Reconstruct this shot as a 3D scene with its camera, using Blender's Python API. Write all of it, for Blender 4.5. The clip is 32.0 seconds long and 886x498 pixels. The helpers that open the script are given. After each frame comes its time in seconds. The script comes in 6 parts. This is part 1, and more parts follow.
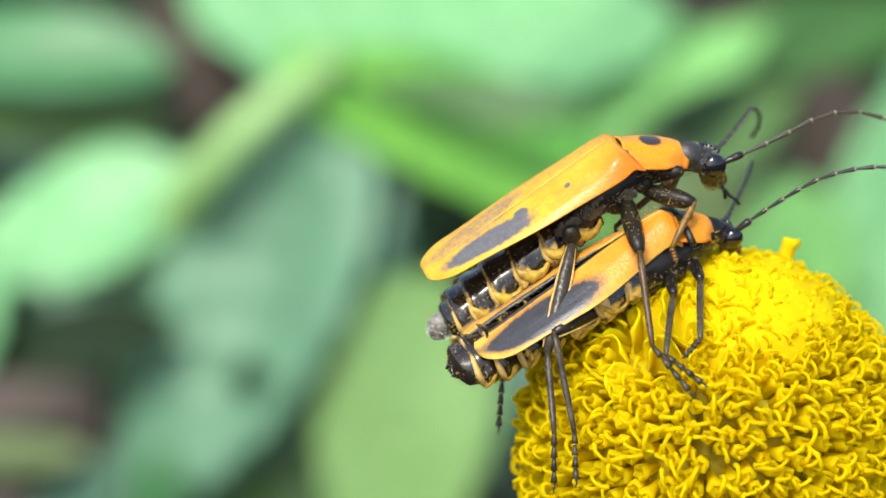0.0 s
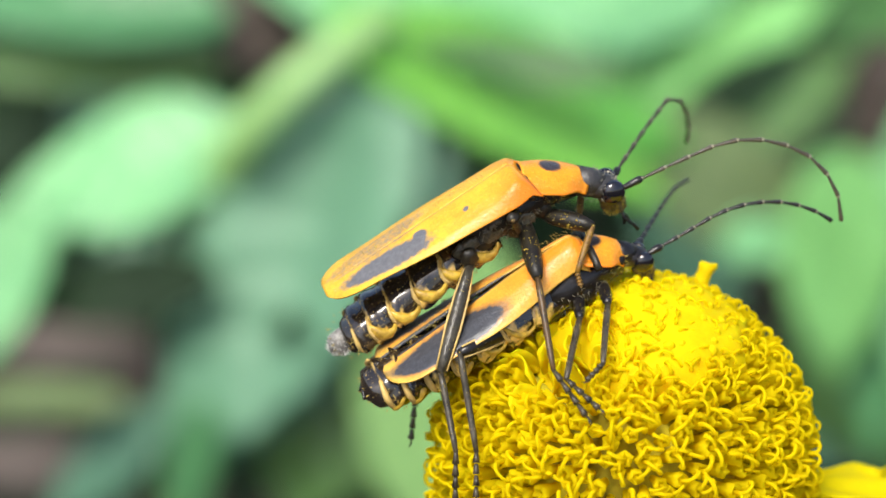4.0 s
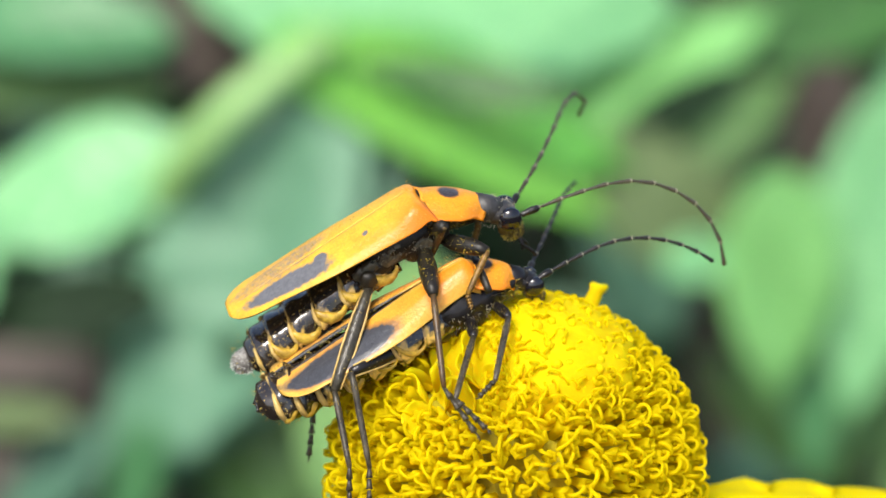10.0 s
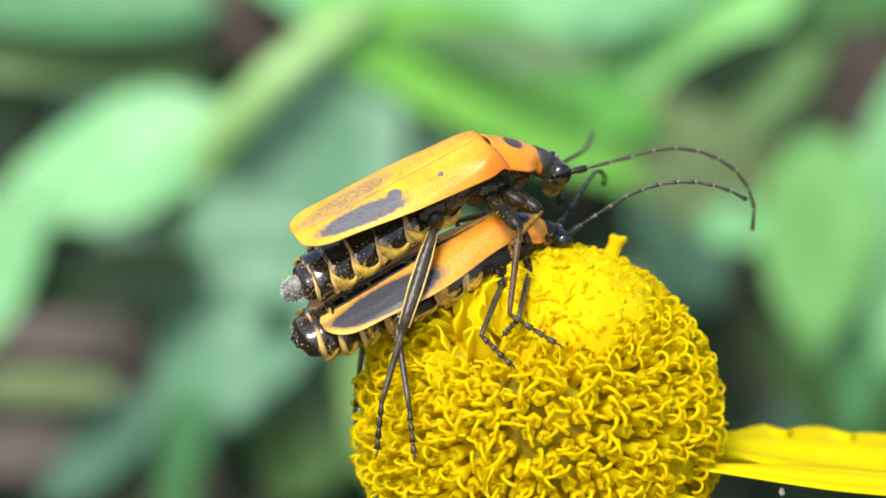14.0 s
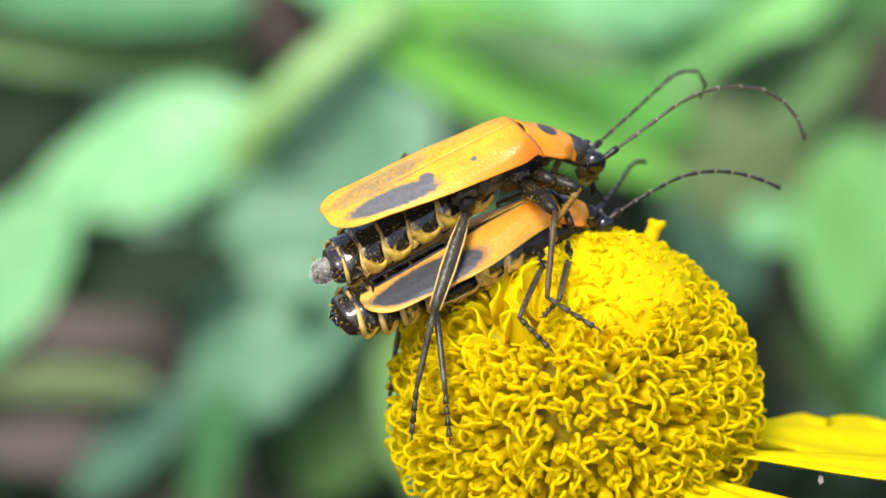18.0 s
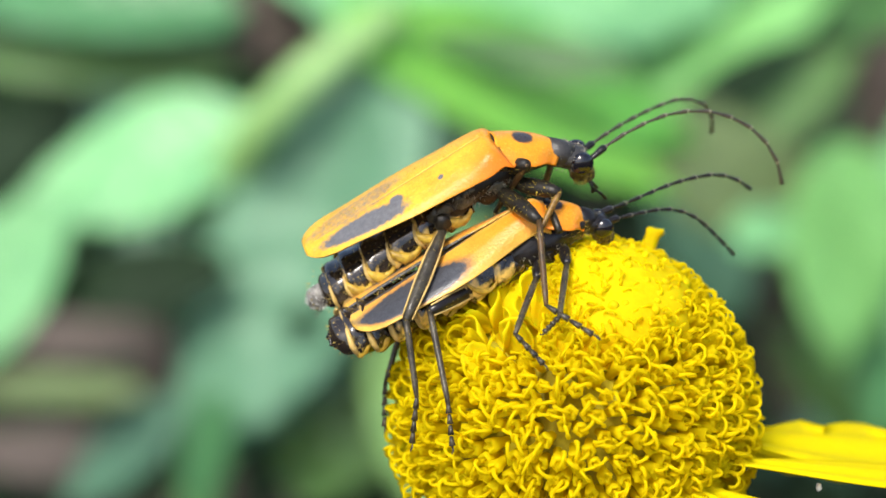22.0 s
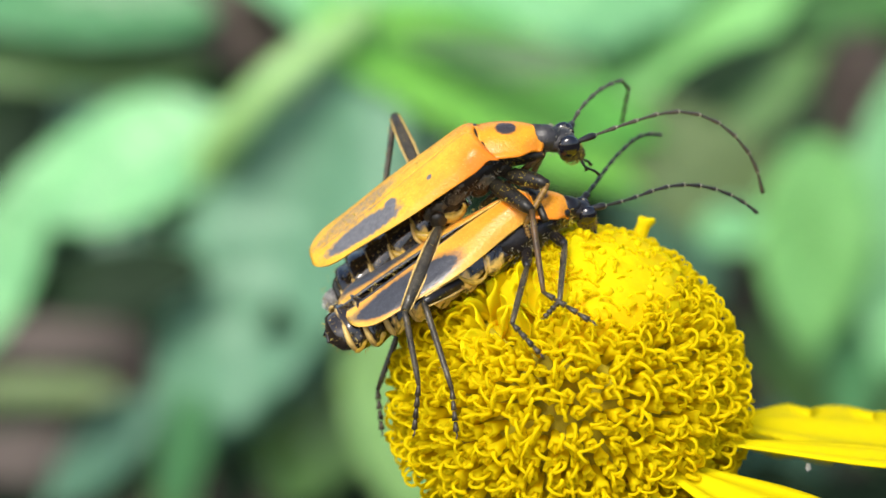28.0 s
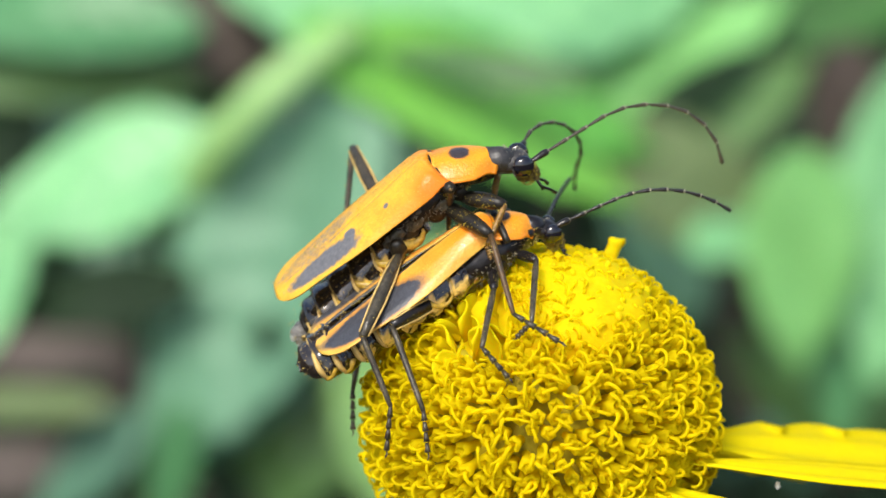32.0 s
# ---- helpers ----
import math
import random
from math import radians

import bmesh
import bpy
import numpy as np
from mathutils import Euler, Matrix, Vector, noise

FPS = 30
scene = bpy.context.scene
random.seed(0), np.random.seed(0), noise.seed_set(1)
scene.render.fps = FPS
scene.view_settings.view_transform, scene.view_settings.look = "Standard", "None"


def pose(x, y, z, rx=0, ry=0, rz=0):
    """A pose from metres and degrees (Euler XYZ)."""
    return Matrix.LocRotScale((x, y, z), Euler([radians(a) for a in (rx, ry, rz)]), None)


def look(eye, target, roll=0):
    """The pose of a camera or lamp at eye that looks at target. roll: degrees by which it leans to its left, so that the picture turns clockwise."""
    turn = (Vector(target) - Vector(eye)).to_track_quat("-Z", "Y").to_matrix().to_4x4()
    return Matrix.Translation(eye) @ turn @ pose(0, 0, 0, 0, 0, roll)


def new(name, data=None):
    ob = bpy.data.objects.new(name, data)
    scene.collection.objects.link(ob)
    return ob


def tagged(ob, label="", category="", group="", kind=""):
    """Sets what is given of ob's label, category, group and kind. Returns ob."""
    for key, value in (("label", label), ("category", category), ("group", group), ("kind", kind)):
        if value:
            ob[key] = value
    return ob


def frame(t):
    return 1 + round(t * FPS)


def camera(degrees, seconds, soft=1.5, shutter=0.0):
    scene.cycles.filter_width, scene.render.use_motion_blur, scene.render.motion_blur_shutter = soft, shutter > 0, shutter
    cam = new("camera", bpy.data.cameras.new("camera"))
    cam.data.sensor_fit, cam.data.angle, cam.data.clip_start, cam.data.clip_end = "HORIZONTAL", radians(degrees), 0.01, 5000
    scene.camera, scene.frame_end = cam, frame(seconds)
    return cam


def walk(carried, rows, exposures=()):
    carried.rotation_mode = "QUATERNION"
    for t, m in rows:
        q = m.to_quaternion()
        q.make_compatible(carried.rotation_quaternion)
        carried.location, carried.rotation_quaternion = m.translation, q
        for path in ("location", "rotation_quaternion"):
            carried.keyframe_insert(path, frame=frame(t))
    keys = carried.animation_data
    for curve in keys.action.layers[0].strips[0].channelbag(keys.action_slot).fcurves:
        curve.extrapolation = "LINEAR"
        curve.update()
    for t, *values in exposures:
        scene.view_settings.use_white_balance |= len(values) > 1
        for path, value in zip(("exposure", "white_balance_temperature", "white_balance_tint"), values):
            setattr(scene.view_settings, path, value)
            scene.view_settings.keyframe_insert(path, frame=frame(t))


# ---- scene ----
# Everything is laid out in millimetres in a frame that leans back with the camera:
# x across, y away from the lens, z up the picture. LEAN carries it into the world.
MM = 0.001
LEAN = pose(0, 0, 0.30, -24, 0, 0)


def lay(x, y, z, rx=0, ry=0, rz=0):
    """A pose in the leaning frame, from millimetres and degrees, in the world."""
    return LEAN @ pose(x * MM, y * MM, z * MM, rx, ry, rz)


def eye(x, y, z, yaw, pitch, roll):
    """A camera pose in the leaning frame: yaw to the left, pitch up, roll as look()."""
    a, b = radians(yaw), radians(pitch)
    ahead = Vector((-math.sin(a) * math.cos(b), math.cos(a) * math.cos(b), math.sin(b)))
    e = Vector((x, y, z)) * MM
    return LEAN @ look(e, e + ahead, roll)


# ---- camera ----
cam = camera(17.8, 32.0, soft=1.5)
cam.data.dof.use_dof = True
cam.data.dof.focus_distance = 0.0955
cam.data.dof.aperture_fstop = 52.0
walk(cam, [
    (0, eye(-13.895, -93.344, 4.647, -2.724, 1.588, -1.288)),
    (0.5, eye(-12.056, -94.853, 4.58, -1.767, 1.233, -0.804)),
    (1, eye(-10.206, -95.499, 6.908, -1.197, 0.683, 0.017)),
    (1.5, eye(-7.761, -95.461, 8.331, -0.453, 0.235, 0.065)),
    (2, eye(-8.15, -95.341, 7.849, -0.153, 0.145, 0.192)),
    (2.5, eye(-7.368, -95.184, 7.852, -0.023, 0.113, 0.253)),
    (3, eye(-7.289, -95.181, 7.676, -0.075, 0.1, 0.271)),
    (3.5, eye(-8.08, -94.969, 7.235, -0.405, 0.185, 0.368)),
    (5.5, eye(-6.94, -96.085, 7.403, -1.155, 0.44, 0.531)),
    (6, eye(-7.395, -96.205, 7.1, -1.405, 0.515, 0.629)),
    (6.5, eye(-7.126, -96.423, 7.488, -1.557, 0.519, 0.562)),
    (7, eye(-7.266, -96.614, 7.739, -1.678, 0.544, 0.753)),
    (7.5, eye(-7.673, -97.141, 7.667, -1.812, 0.563, 0.739)),
    (8, eye(-7.353, -96.765, 6.815, -1.688, 0.695, 0.833)),
    (8.5, eye(-7.093, -97.522, 6.85, -1.682, 0.72, 0.605)),
    (9, eye(-6.398, -97.036, 6.74, -1.511, 0.7, 0.625)),
    (9.5, eye(-5.841, -96.928, 6.923, -1.437, 0.656, 0.487)),
    (10, eye(-5.685, -97.832, 7.389, -1.431, 0.648, 0.45)),
    (10.5, eye(-5.965, -97.921, 7.5, -1.415, 0.673, 0.44)),
    (11, eye(-5.563, -98.051, 7.888, -1.277, 0.599, 0.196)),
    (11.5, eye(-5.449, -98.013, 8.052, -1.188, 0.552, 0.155)),
    (12, eye(-5.839, -98.374, 8.107, -1.136, 0.484, 0.161)),
    (12.5, eye(-5.74, -99.081, 7.787, -1.02, 0.438, 0.1)),
    (13, eye(-5.1, -99.386, 7.439, -0.779, 0.264, -0.081)),
    (13.5, eye(-5.118, -99.826, 6.35, -0.555, 0.225, -0.138)),
    (14, eye(-4.775, -100.32, 6.688, -0.419, 0.114, -0.216)),
    (14.5, eye(-4.817, -100.773, 6.511, -0.324, 0.125, -0.17)),
    (15, eye(-4.959, -101.291, 6.233, -0.243, 0.159, -0.196)),
    (15.5, eye(-5.693, -101.644, 6.085, -0.275, 0.168, -0.106)),
    (17.5, eye(-5.27, -99.311, 6.801, 0.044, 0.101, 0.288)),
    (18, eye(-4.942, -99.389, 5.962, 0.229, 0.187, 0.242)),
    (18.5, eye(-4.18, -100.062, 6.318, 0.346, 0.173, 0.049)),
    (19, eye(-3.759, -100.13, 6.28, 0.437, 0.217, -0.007)),
    (19.5, eye(-3.95, -100.068, 6.098, 0.467, 0.209, -0.14)),
    (20, eye(-4.008, -99.32, 5.796, 0.5, 0.243, -0.232)),
    (20.5, eye(-4.449, -99.566, 5.929, 0.359, 0.276, -0.011)),
    (21, eye(-4.859, -99.638, 6.098, 0.178, 0.344, 0.175)),
    (21.5, eye(-4.691, -100.231, 6.258, 0.095, 0.346, 0.118)),
    (22, eye(-5.309, -99.62, 5.982, -0.004, 0.338, 0.24)),
    (22.5, eye(-5.171, -99.975, 5.801, -0.063, 0.363, 0.295)),
    (23, eye(-4.955, -100.223, 5.86, -0.054, 0.359, 0.284)),
    (23.5, eye(-5.031, -100.554, 5.532, -0.044, 0.411, 0.308)),
    (24, eye(-5.316, -100.385, 4.987, -0.026, 0.422, 0.225)),
    (24.5, eye(-4.778, -100.654, 5.522, -0.084, 0.406, 0.119)),
    (26.5, eye(-5.793, -102.489, 5.234, -0.441, 0.428, -0.456)),
    (27, eye(-5.554, -102.693, 5.514, -0.466, 0.405, -0.423)),
    (27.5, eye(-6.414, -102.599, 5.016, -0.641, 0.45, -0.3)),
    (28, eye(-6.586, -102.343, 5.498, -0.772, 0.402, -0.251)),
    (28.5, eye(-6.32, -101.878, 5.178, -0.827, 0.508, -0.162)),
    (29, eye(-5.49, -101.509, 4.98, -0.691, 0.513, -0.381)),
    (29.5, eye(-5.21, -101.894, 5.372, -0.738, 0.488, -0.429)),
    (30, eye(-5.126, -102.442, 5.532, -0.808, 0.563, -0.298)),
    (30.5, eye(-5.519, -102.874, 5.441, -0.778, 0.563, -0.371)),
    (31, eye(-5.848, -102.334, 5.427, -0.89, 0.566, -0.457)),
    (31.5, eye(-5.598, -102.902, 5.845, -0.921, 0.58, -0.471)),
    (32, eye(-5.735, -103.205, 5.975, -0.86, 0.568, -0.54)),
], [(0, 0.57), (10, 0.57), (15, 0.60), (20, 0.60), (24, 0.56), (28, 0.51), (32, 0.51)])

# ---- light ----
world = bpy.data.worlds.new("sky")
scene.world = world
world.use_nodes = True
wn = world.node_tree
sky = wn.nodes.new("ShaderNodeTexSky")
sky.sky_type = "NISHITA"
sky.sun_disc = False
sky.sun_elevation = radians(52)
sky.sun_rotation = radians(205)
sky.air_density, sky.dust_density, sky.ozone_density = 1.0, 3.0, 1.0
wn.links.new(sky.outputs["Color"], wn.nodes["Background"].inputs["Color"])
wn.nodes["Background"].inputs["Strength"].default_value = 0.15
sun_data = bpy.data.lights.new("sun", "SUN")
sun_data.energy, sun_data.angle, sun_data.color = 2.6, radians(20), (1.0, 0.96, 0.88)
sun = new("sun", sun_data)
sun.matrix_world = look((-0.35, -0.75, 1.55), (0, 0, 0.3))


# ---- materials ----
def material(name, colour, rough=0.5, vary=0.15, size=0.4, second=None, bump=0.15, metal=0.0, coat=0.0, sub=0.0, trans=0.0, sheen=0.0, spec=0.5):
    """A surface with colour variation at two scales and fine relief; size in millimetres."""
    m = bpy.data.materials.new(name)
    m.use_nodes = True
    t = m.node_tree
    bsdf = t.nodes["Principled BSDF"]
    co = t.nodes.new("ShaderNodeTexCoord")
    big, fine = t.nodes.new("ShaderNodeTexNoise"), t.nodes.new("ShaderNodeTexNoise")
    big.inputs["Scale"].default_value = 1000.0 / (size * 6)
    fine.inputs["Scale"].default_value = 1000.0 / size
    fine.inputs["Detail"].default_value = 4
    for n in (big, fine):
        t.links.new(co.outputs["Object"], n.inputs["Vector"])
    c = Vector(colour)
    d = Vector(second) if second else c * (1 - 2 * vary)
    mix = t.nodes.new("ShaderNodeMix")
    mix.data_type = "RGBA"
    mix.inputs["A"].default_value = (*d, 1)
    mix.inputs["B"].default_value = (*c, 1)
    avg = t.nodes.new("ShaderNodeMath")
    avg.operation = "ADD"
    t.links.new(big.outputs["Fac"], avg.inputs[0])
    t.links.new(fine.outputs["Fac"], avg.inputs[1])
    rng = t.nodes.new("ShaderNodeMapRange")
    rng.inputs["From Min"].default_value, rng.inputs["From Max"].default_value = 0.7, 1.2
    t.links.new(avg.outputs[0], rng.inputs["Value"])
    t.links.new(rng.outputs["Result"], mix.inputs["Factor"])
    t.links.new(mix.outputs["Result"], bsdf.inputs["Base Color"])
    bsdf.inputs["Roughness"].default_value = rough
    bsdf.inputs["Metallic"].default_value = metal
    bsdf.inputs["Coat Weight"].default_value = coat
    bsdf.inputs["Specular IOR Level"].default_value = spec
    bsdf.inputs["Sheen Weight"].default_value = sheen
    if sub:
        bsdf.inputs["Subsurface Weight"].default_value = sub
        bsdf.inputs["Subsurface Radius"].default_value = (0.5, 0.35, 0.08)
        bsdf.inputs["Subsurface Scale"].default_value = 0.0006
    if trans:
        back = t.nodes.new("ShaderNodeBsdfTranslucent")
        t.links.new(mix.outputs["Result"], back.inputs["Color"])
        blend = t.nodes.new("ShaderNodeMixShader")
        blend.inputs[0].default_value = trans
        t.links.new(bsdf.outputs[0], blend.inputs[1])
        t.links.new(back.outputs[0], blend.inputs[2])
        t.links.new(blend.outputs[0], t.nodes["Material Output"].inputs["Surface"])
    if bump:
        b = t.nodes.new("ShaderNodeBump")
        b.inputs["Strength"].default_value = bump
        b.inputs["Distance"].default_value = size * MM * 0.3
        t.links.new(fine.outputs["Fac"], b.inputs["Height"])
        t.links.new(b.outputs[0], bsdf.inputs["Normal"])
    return m


def marked(name, base, tone, mark, rough=0.37, ragged=0.52, relief=0.8):
    """A wing case or shield: base and tone blended by the attribute tone, the dark marking laid in by the attribute mark."""
    m = material(name, base, rough, 0.15, 0.10, None, relief, 0, 0.10, 0.0, 0, 0, 0.45)
    t = m.node_tree
    bsdf = t.nodes["Principled BSDF"]
    under = bsdf.inputs["Base Color"].links[0].from_socket
    tn, mk = t.nodes.new("ShaderNodeAttribute"), t.nodes.new("ShaderNodeAttribute")
    tn.attribute_name, mk.attribute_name = "tone", "mark"
    a = t.nodes.new("ShaderNodeMix")
    a.data_type = "RGBA"
    a.inputs["B"].default_value = (*tone, 1)
    t.links.new(tn.outputs["Fac"], a.inputs["Factor"])
    t.links.new(under, a.inputs["A"])
    co, n = t.nodes.new("ShaderNodeTexCoord"), t.nodes.new("ShaderNodeTexNoise")
    n.inputs["Scale"].default_value, n.inputs["Detail"].default_value = 6500, 6
    t.links.new(co.outputs["Object"], n.inputs["Vector"])
    s = t.nodes.new("ShaderNodeMath")
    s.operation = "MULTIPLY_ADD"
    s.inputs[1].default_value, s.inputs[2].default_value = ragged, -ragged / 2
    t.links.new(n.outputs["Fac"], s.inputs[0])
    add = t.nodes.new("ShaderNodeMath")
    t.links.new(mk.outputs["Fac"], add.inputs[0])
    t.links.new(s.outputs[0], add.inputs[1])
    r = t.nodes.new("ShaderNodeMapRange")
    r.inputs["From Min"].default_value, r.inputs["From Max"].default_value = 0.42, 0.58
    t.links.new(add.outputs[0], r.inputs["Value"])
    speck = t.nodes.new("ShaderNodeMix")
    speck.data_type = "RGBA"
    speck.inputs["A"].default_value, speck.inputs["B"].default_value = (*mark, 1), (mark[0] * 3.2, mark[1] * 3.2, mark[2] * 3.2, 1)
    t.links.new(n.outputs["Fac"], speck.inputs["Factor"])
    b = t.nodes.new("ShaderNodeMix")
    b.data_type = "RGBA"
    # a dusky bloom where the marking is weak
    dusk, both = t.nodes.new("ShaderNodeMapRange"), t.nodes.new("ShaderNodeMath")
    dusk.inputs["From Min"].default_value, dusk.inputs["From Max"].default_value = 0.30, 0.50
    dusk.inputs["To Max"].default_value = 0.62
    both.operation = "MAXIMUM"
    t.links.new(add.outputs[0], dusk.inputs["Value"])
    t.links.new(r.outputs["Result"], both.inputs[0])
    t.links.new(dusk.outputs["Result"], both.inputs[1])
    t.links.new(both.outputs[0], b.inputs["Factor"])
    # pale grains of pollen
    g, gr, dust = t.nodes.new("ShaderNodeTexNoise"), t.nodes.new("ShaderNodeMapRange"), t.nodes.new("ShaderNodeMix")
    g.inputs["Scale"].default_value, g.inputs["Detail"].default_value = 9500, 2
    gr.inputs["From Min"].default_value, gr.inputs["From Max"].default_value = 0.62, 0.72
    gr.inputs["To Max"].default_value = 0.32
    dust.data_type = "RGBA"
    dust.inputs["B"].default_value = (0.82, 0.56, 0.13, 1)
    t.links.new(co.outputs["Object"], g.inputs["Vector"])
    t.links.new(g.outputs["Fac"], gr.inputs["Value"])
    t.links.new(gr.outputs["Result"], dust.inputs["Factor"])
    t.links.new(a.outputs["Result"], dust.inputs["A"])
    t.links.new(dust.outputs["Result"], b.inputs["A"])
    t.links.new(speck.outputs["Result"], b.inputs["B"])
    t.links.new(b.outputs["Result"], bsdf.inputs["Base Color"])
    return m


WING_UP = marked("orange_wing_case", (0.80, 0.44, 0.028), (0.76, 0.20, 0.005), (0.060, 0.060, 0.063))
WING_LOW = marked("amber_wing_case", (0.80, 0.46, 0.07), (0.80, 0.225, 0.006), (0.024, 0.025, 0.029), 0.37, 0.28)
SHIELD = marked("orange_shield", (0.83, 0.33, 0.012), (0.80, 0.22, 0.006), (0.02, 0.016, 0.016), 0.32)
BELLY = marked("banded_belly", (0.022, 0.016, 0.012), (0.022, 0.016, 0.012), (0.36, 0.235, 0.055), 0.20, 0.5, 0.2)
BELLY.node_tree.nodes["Principled BSDF"].inputs["Coat Weight"].default_value = 0.8
BLACK = material("black_cuticle", (0.008, 0.007, 0.008), 0.30, 0.25, 0.2, (0.018, 0.014, 0.012), 0.4, 0, 0.04, 0, 0, 0, 0.4)
DUSTED = material("pollen_dusted_cuticle", (0.022, 0.018, 0.010), 0.4, 0.3, 0.09, (0.006, 0.005, 0.005), 0.6, 0, 0, 0, 0, 0, 0.35)
SOOT = material("sooty_downy_cuticle", (0.045, 0.042, 0.04), 0.42, 0.3, 0.12, (0.012, 0.011, 0.011), 0.5)
SILVER = material("silver_down", (0.34, 0.31, 0.22), 0.6, 0.2, 0.3, None, 0)
GOLD = material("golden_bristles", (0.50, 0.38, 0.08), 0.55, 0.2, 0.3, None, 0)
OLIVE = material("olive_grey_thigh", (0.065, 0.057, 0.038), 0.28, 0.3, 0.12, (0.018, 0.015, 0.012), 0.7, 0, 0, 0, 0, 0, 0.4)
POLLEN_DUST = material("pollen_grains", (0.55, 0.40, 0.03), 0.7, 0.3, 0.1, None, 0)
MUZZLE = material("pollen_covered_muzzle", (0.20, 0.14, 0.02), 0.6, 0.3, 0.11, (0.015, 0.012, 0.01), 0.6)
UMBER = material("umber_shank", (0.12, 0.06, 0.014), 0.42, 0.3, 0.15, (0.035, 0.025, 0.014), 0.4)
GREY = material("grey_downy_cuticle", (0.085, 0.070, 0.045), 0.33, 0.3, 0.12, (0.016, 0.013, 0.010), 0.6, 0, 0, 0, 0, 0, 0.4)
DOWN = material("pale_grey_down", (0.46, 0.44, 0.40), 0.6, 0.3, 0.14, (0.09, 0.08, 0.08), 0.5, 0, 0, 0, 0.3)
BROWN = material("brown_shank", (0.30, 0.16, 0.02), 0.42, 0.3, 0.14, (0.07, 0.035, 0.01), 0.5)
EYE = material("glossy_black_eye", (0.008, 0.008, 0.012), 0.09, 0.1, 0.1, None, 0.05, 0, 0.6)
PALE = material("pale_membrane", (0.74, 0.74, 0.68), 0.5, 0.15, 0.2, None, 0.2)
JOINT = material("pale_joint", (0.30, 0.28, 0.19), 0.5, 0.15, 0.2, None, 0.2)
CREAM = material("yellow_edge", (0.62, 0.43, 0.13), 0.5, 0.2, 0.15, (0.40, 0.26, 0.08), 0.4)
LOBE = material("yellow_flank_lobe", (0.66, 0.43, 0.05), 0.36, 0.25, 0.16, (0.26, 0.15, 0.02), 0.5)
FLANK = material("silver_grey_flank", (0.10, 0.09, 0.055), 0.40, 0.3, 0.14, (0.012, 0.010, 0.008), 0.9)
POLLEN = material("yellow_floret", (0.91, 0.77, 0.004), 0.7, 0.08, 0.25, (0.86, 0.71, 0.004), 0.2, 0, 0, 0, 0.58, 0, 0.05)
BUD = material("yellow_bud", (0.75, 0.60, 0.004), 0.7, 0.08, 0.22, (0.80, 0.53, 0.003), 0.2, 0, 0, 0.75, 0.15, 0, 0.04)
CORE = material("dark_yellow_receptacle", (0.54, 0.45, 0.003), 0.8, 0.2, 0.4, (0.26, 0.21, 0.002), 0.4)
RAY = material("yellow_ray_petal", (0.84, 0.72, 0.003), 0.65, 0.05, 0.6, (0.86, 0.70, 0.003), 0.2, 0, 0, 0, 0.35, 0, 0.06)
STEM = material("green_stem", (0.12, 0.24, 0.05), 0.5, 0.2, 0.8)
LEAF_MINT = material("mint_green_leaf", (0.285, 0.63, 0.28), 0.38, 0.12, 4.0, (0.165, 0.44, 0.19), 0.25, 0, 0, 0, 0.25)
LEAF_BRIGHT = material("bright_green_leaf", (0.16, 0.52, 0.09), 0.4, 0.12, 4.0, (0.11, 0.36, 0.06), 0.25, 0, 0, 0, 0.3)
LEAF_TEAL = material("blue_green_leaf", (0.105, 0.245, 0.15), 0.4, 0.12, 4.0, (0.065, 0.16, 0.10), 0.25, 0, 0, 0, 0.15)
LEAF_FERN = material("fern_green_leaf", (0.115, 0.25, 0.065), 0.45, 0.12, 4.0, (0.09, 0.19, 0.06), 0.25, 0, 0, 0, 0.25)
# lit copy of the blue-green leaf, with the sky's reflection in its colour
LEAF_TEAL_LIT = material("lit_blue_green_leaf", (0.145, 0.325, 0.19), 0.5, 0.12, 4.0, (0.10, 0.24, 0.14), 0.25, 0, 0, 0, 0.2)
# near-black green: the shade deep between the plants is put into this colour
LEAF_SHADED = material("shaded_green_leaf", (0.012, 0.034, 0.011), 0.6, 0.2, 4.0, None, 0.25, 0, 0, 0, 0.1, 0, 0.2)
LEAF_MID = material("dull_green_leaf", (0.10, 0.30, 0.12), 0.4, 0.12, 4.0, (0.065, 0.20, 0.075), 0.25, 0, 0, 0, 0.2)
LEAF_OLIVE = material("olive_leaf", (0.14, 0.205, 0.075), 0.5, 0.15, 4.0, None, 0.25, 0, 0, 0, 0.15)
LEAF_PALE = material("pale_green_leaf", (0.28, 0.50, 0.17), 0.45, 0.12, 4.0, (0.20, 0.40, 0.12), 0.25, 0, 0, 0, 0.3)
LEAF_LIME = material("lime_green_leaf", (0.24, 0.60, 0.09), 0.4, 0.12, 4.0, (0.15, 0.45, 0.06), 0.25, 0, 0, 0, 0.3)
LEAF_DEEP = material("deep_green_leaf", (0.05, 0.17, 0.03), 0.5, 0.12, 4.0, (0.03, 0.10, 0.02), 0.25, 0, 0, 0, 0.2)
LEAF_SPRING = material("spring_green_leaf", (0.27, 0.62, 0.20), 0.42, 0.12, 4.0, (0.19, 0.48, 0.14), 0.25, 0, 0, 0, 0.3)
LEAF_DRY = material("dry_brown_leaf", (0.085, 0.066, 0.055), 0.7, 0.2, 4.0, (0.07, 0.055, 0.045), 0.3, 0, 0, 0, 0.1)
STALK = material("pale_green_stalk", (0.27, 0.50, 0.16), 0.45, 0.15, 2.0)
SOIL = material("brown_garden_soil", (0.045, 0.034, 0.027), 0.95, 0.3, 6.0, (0.014, 0.011, 0.009), 0.8, 0, 0, 0, 0, 0, 0.1)


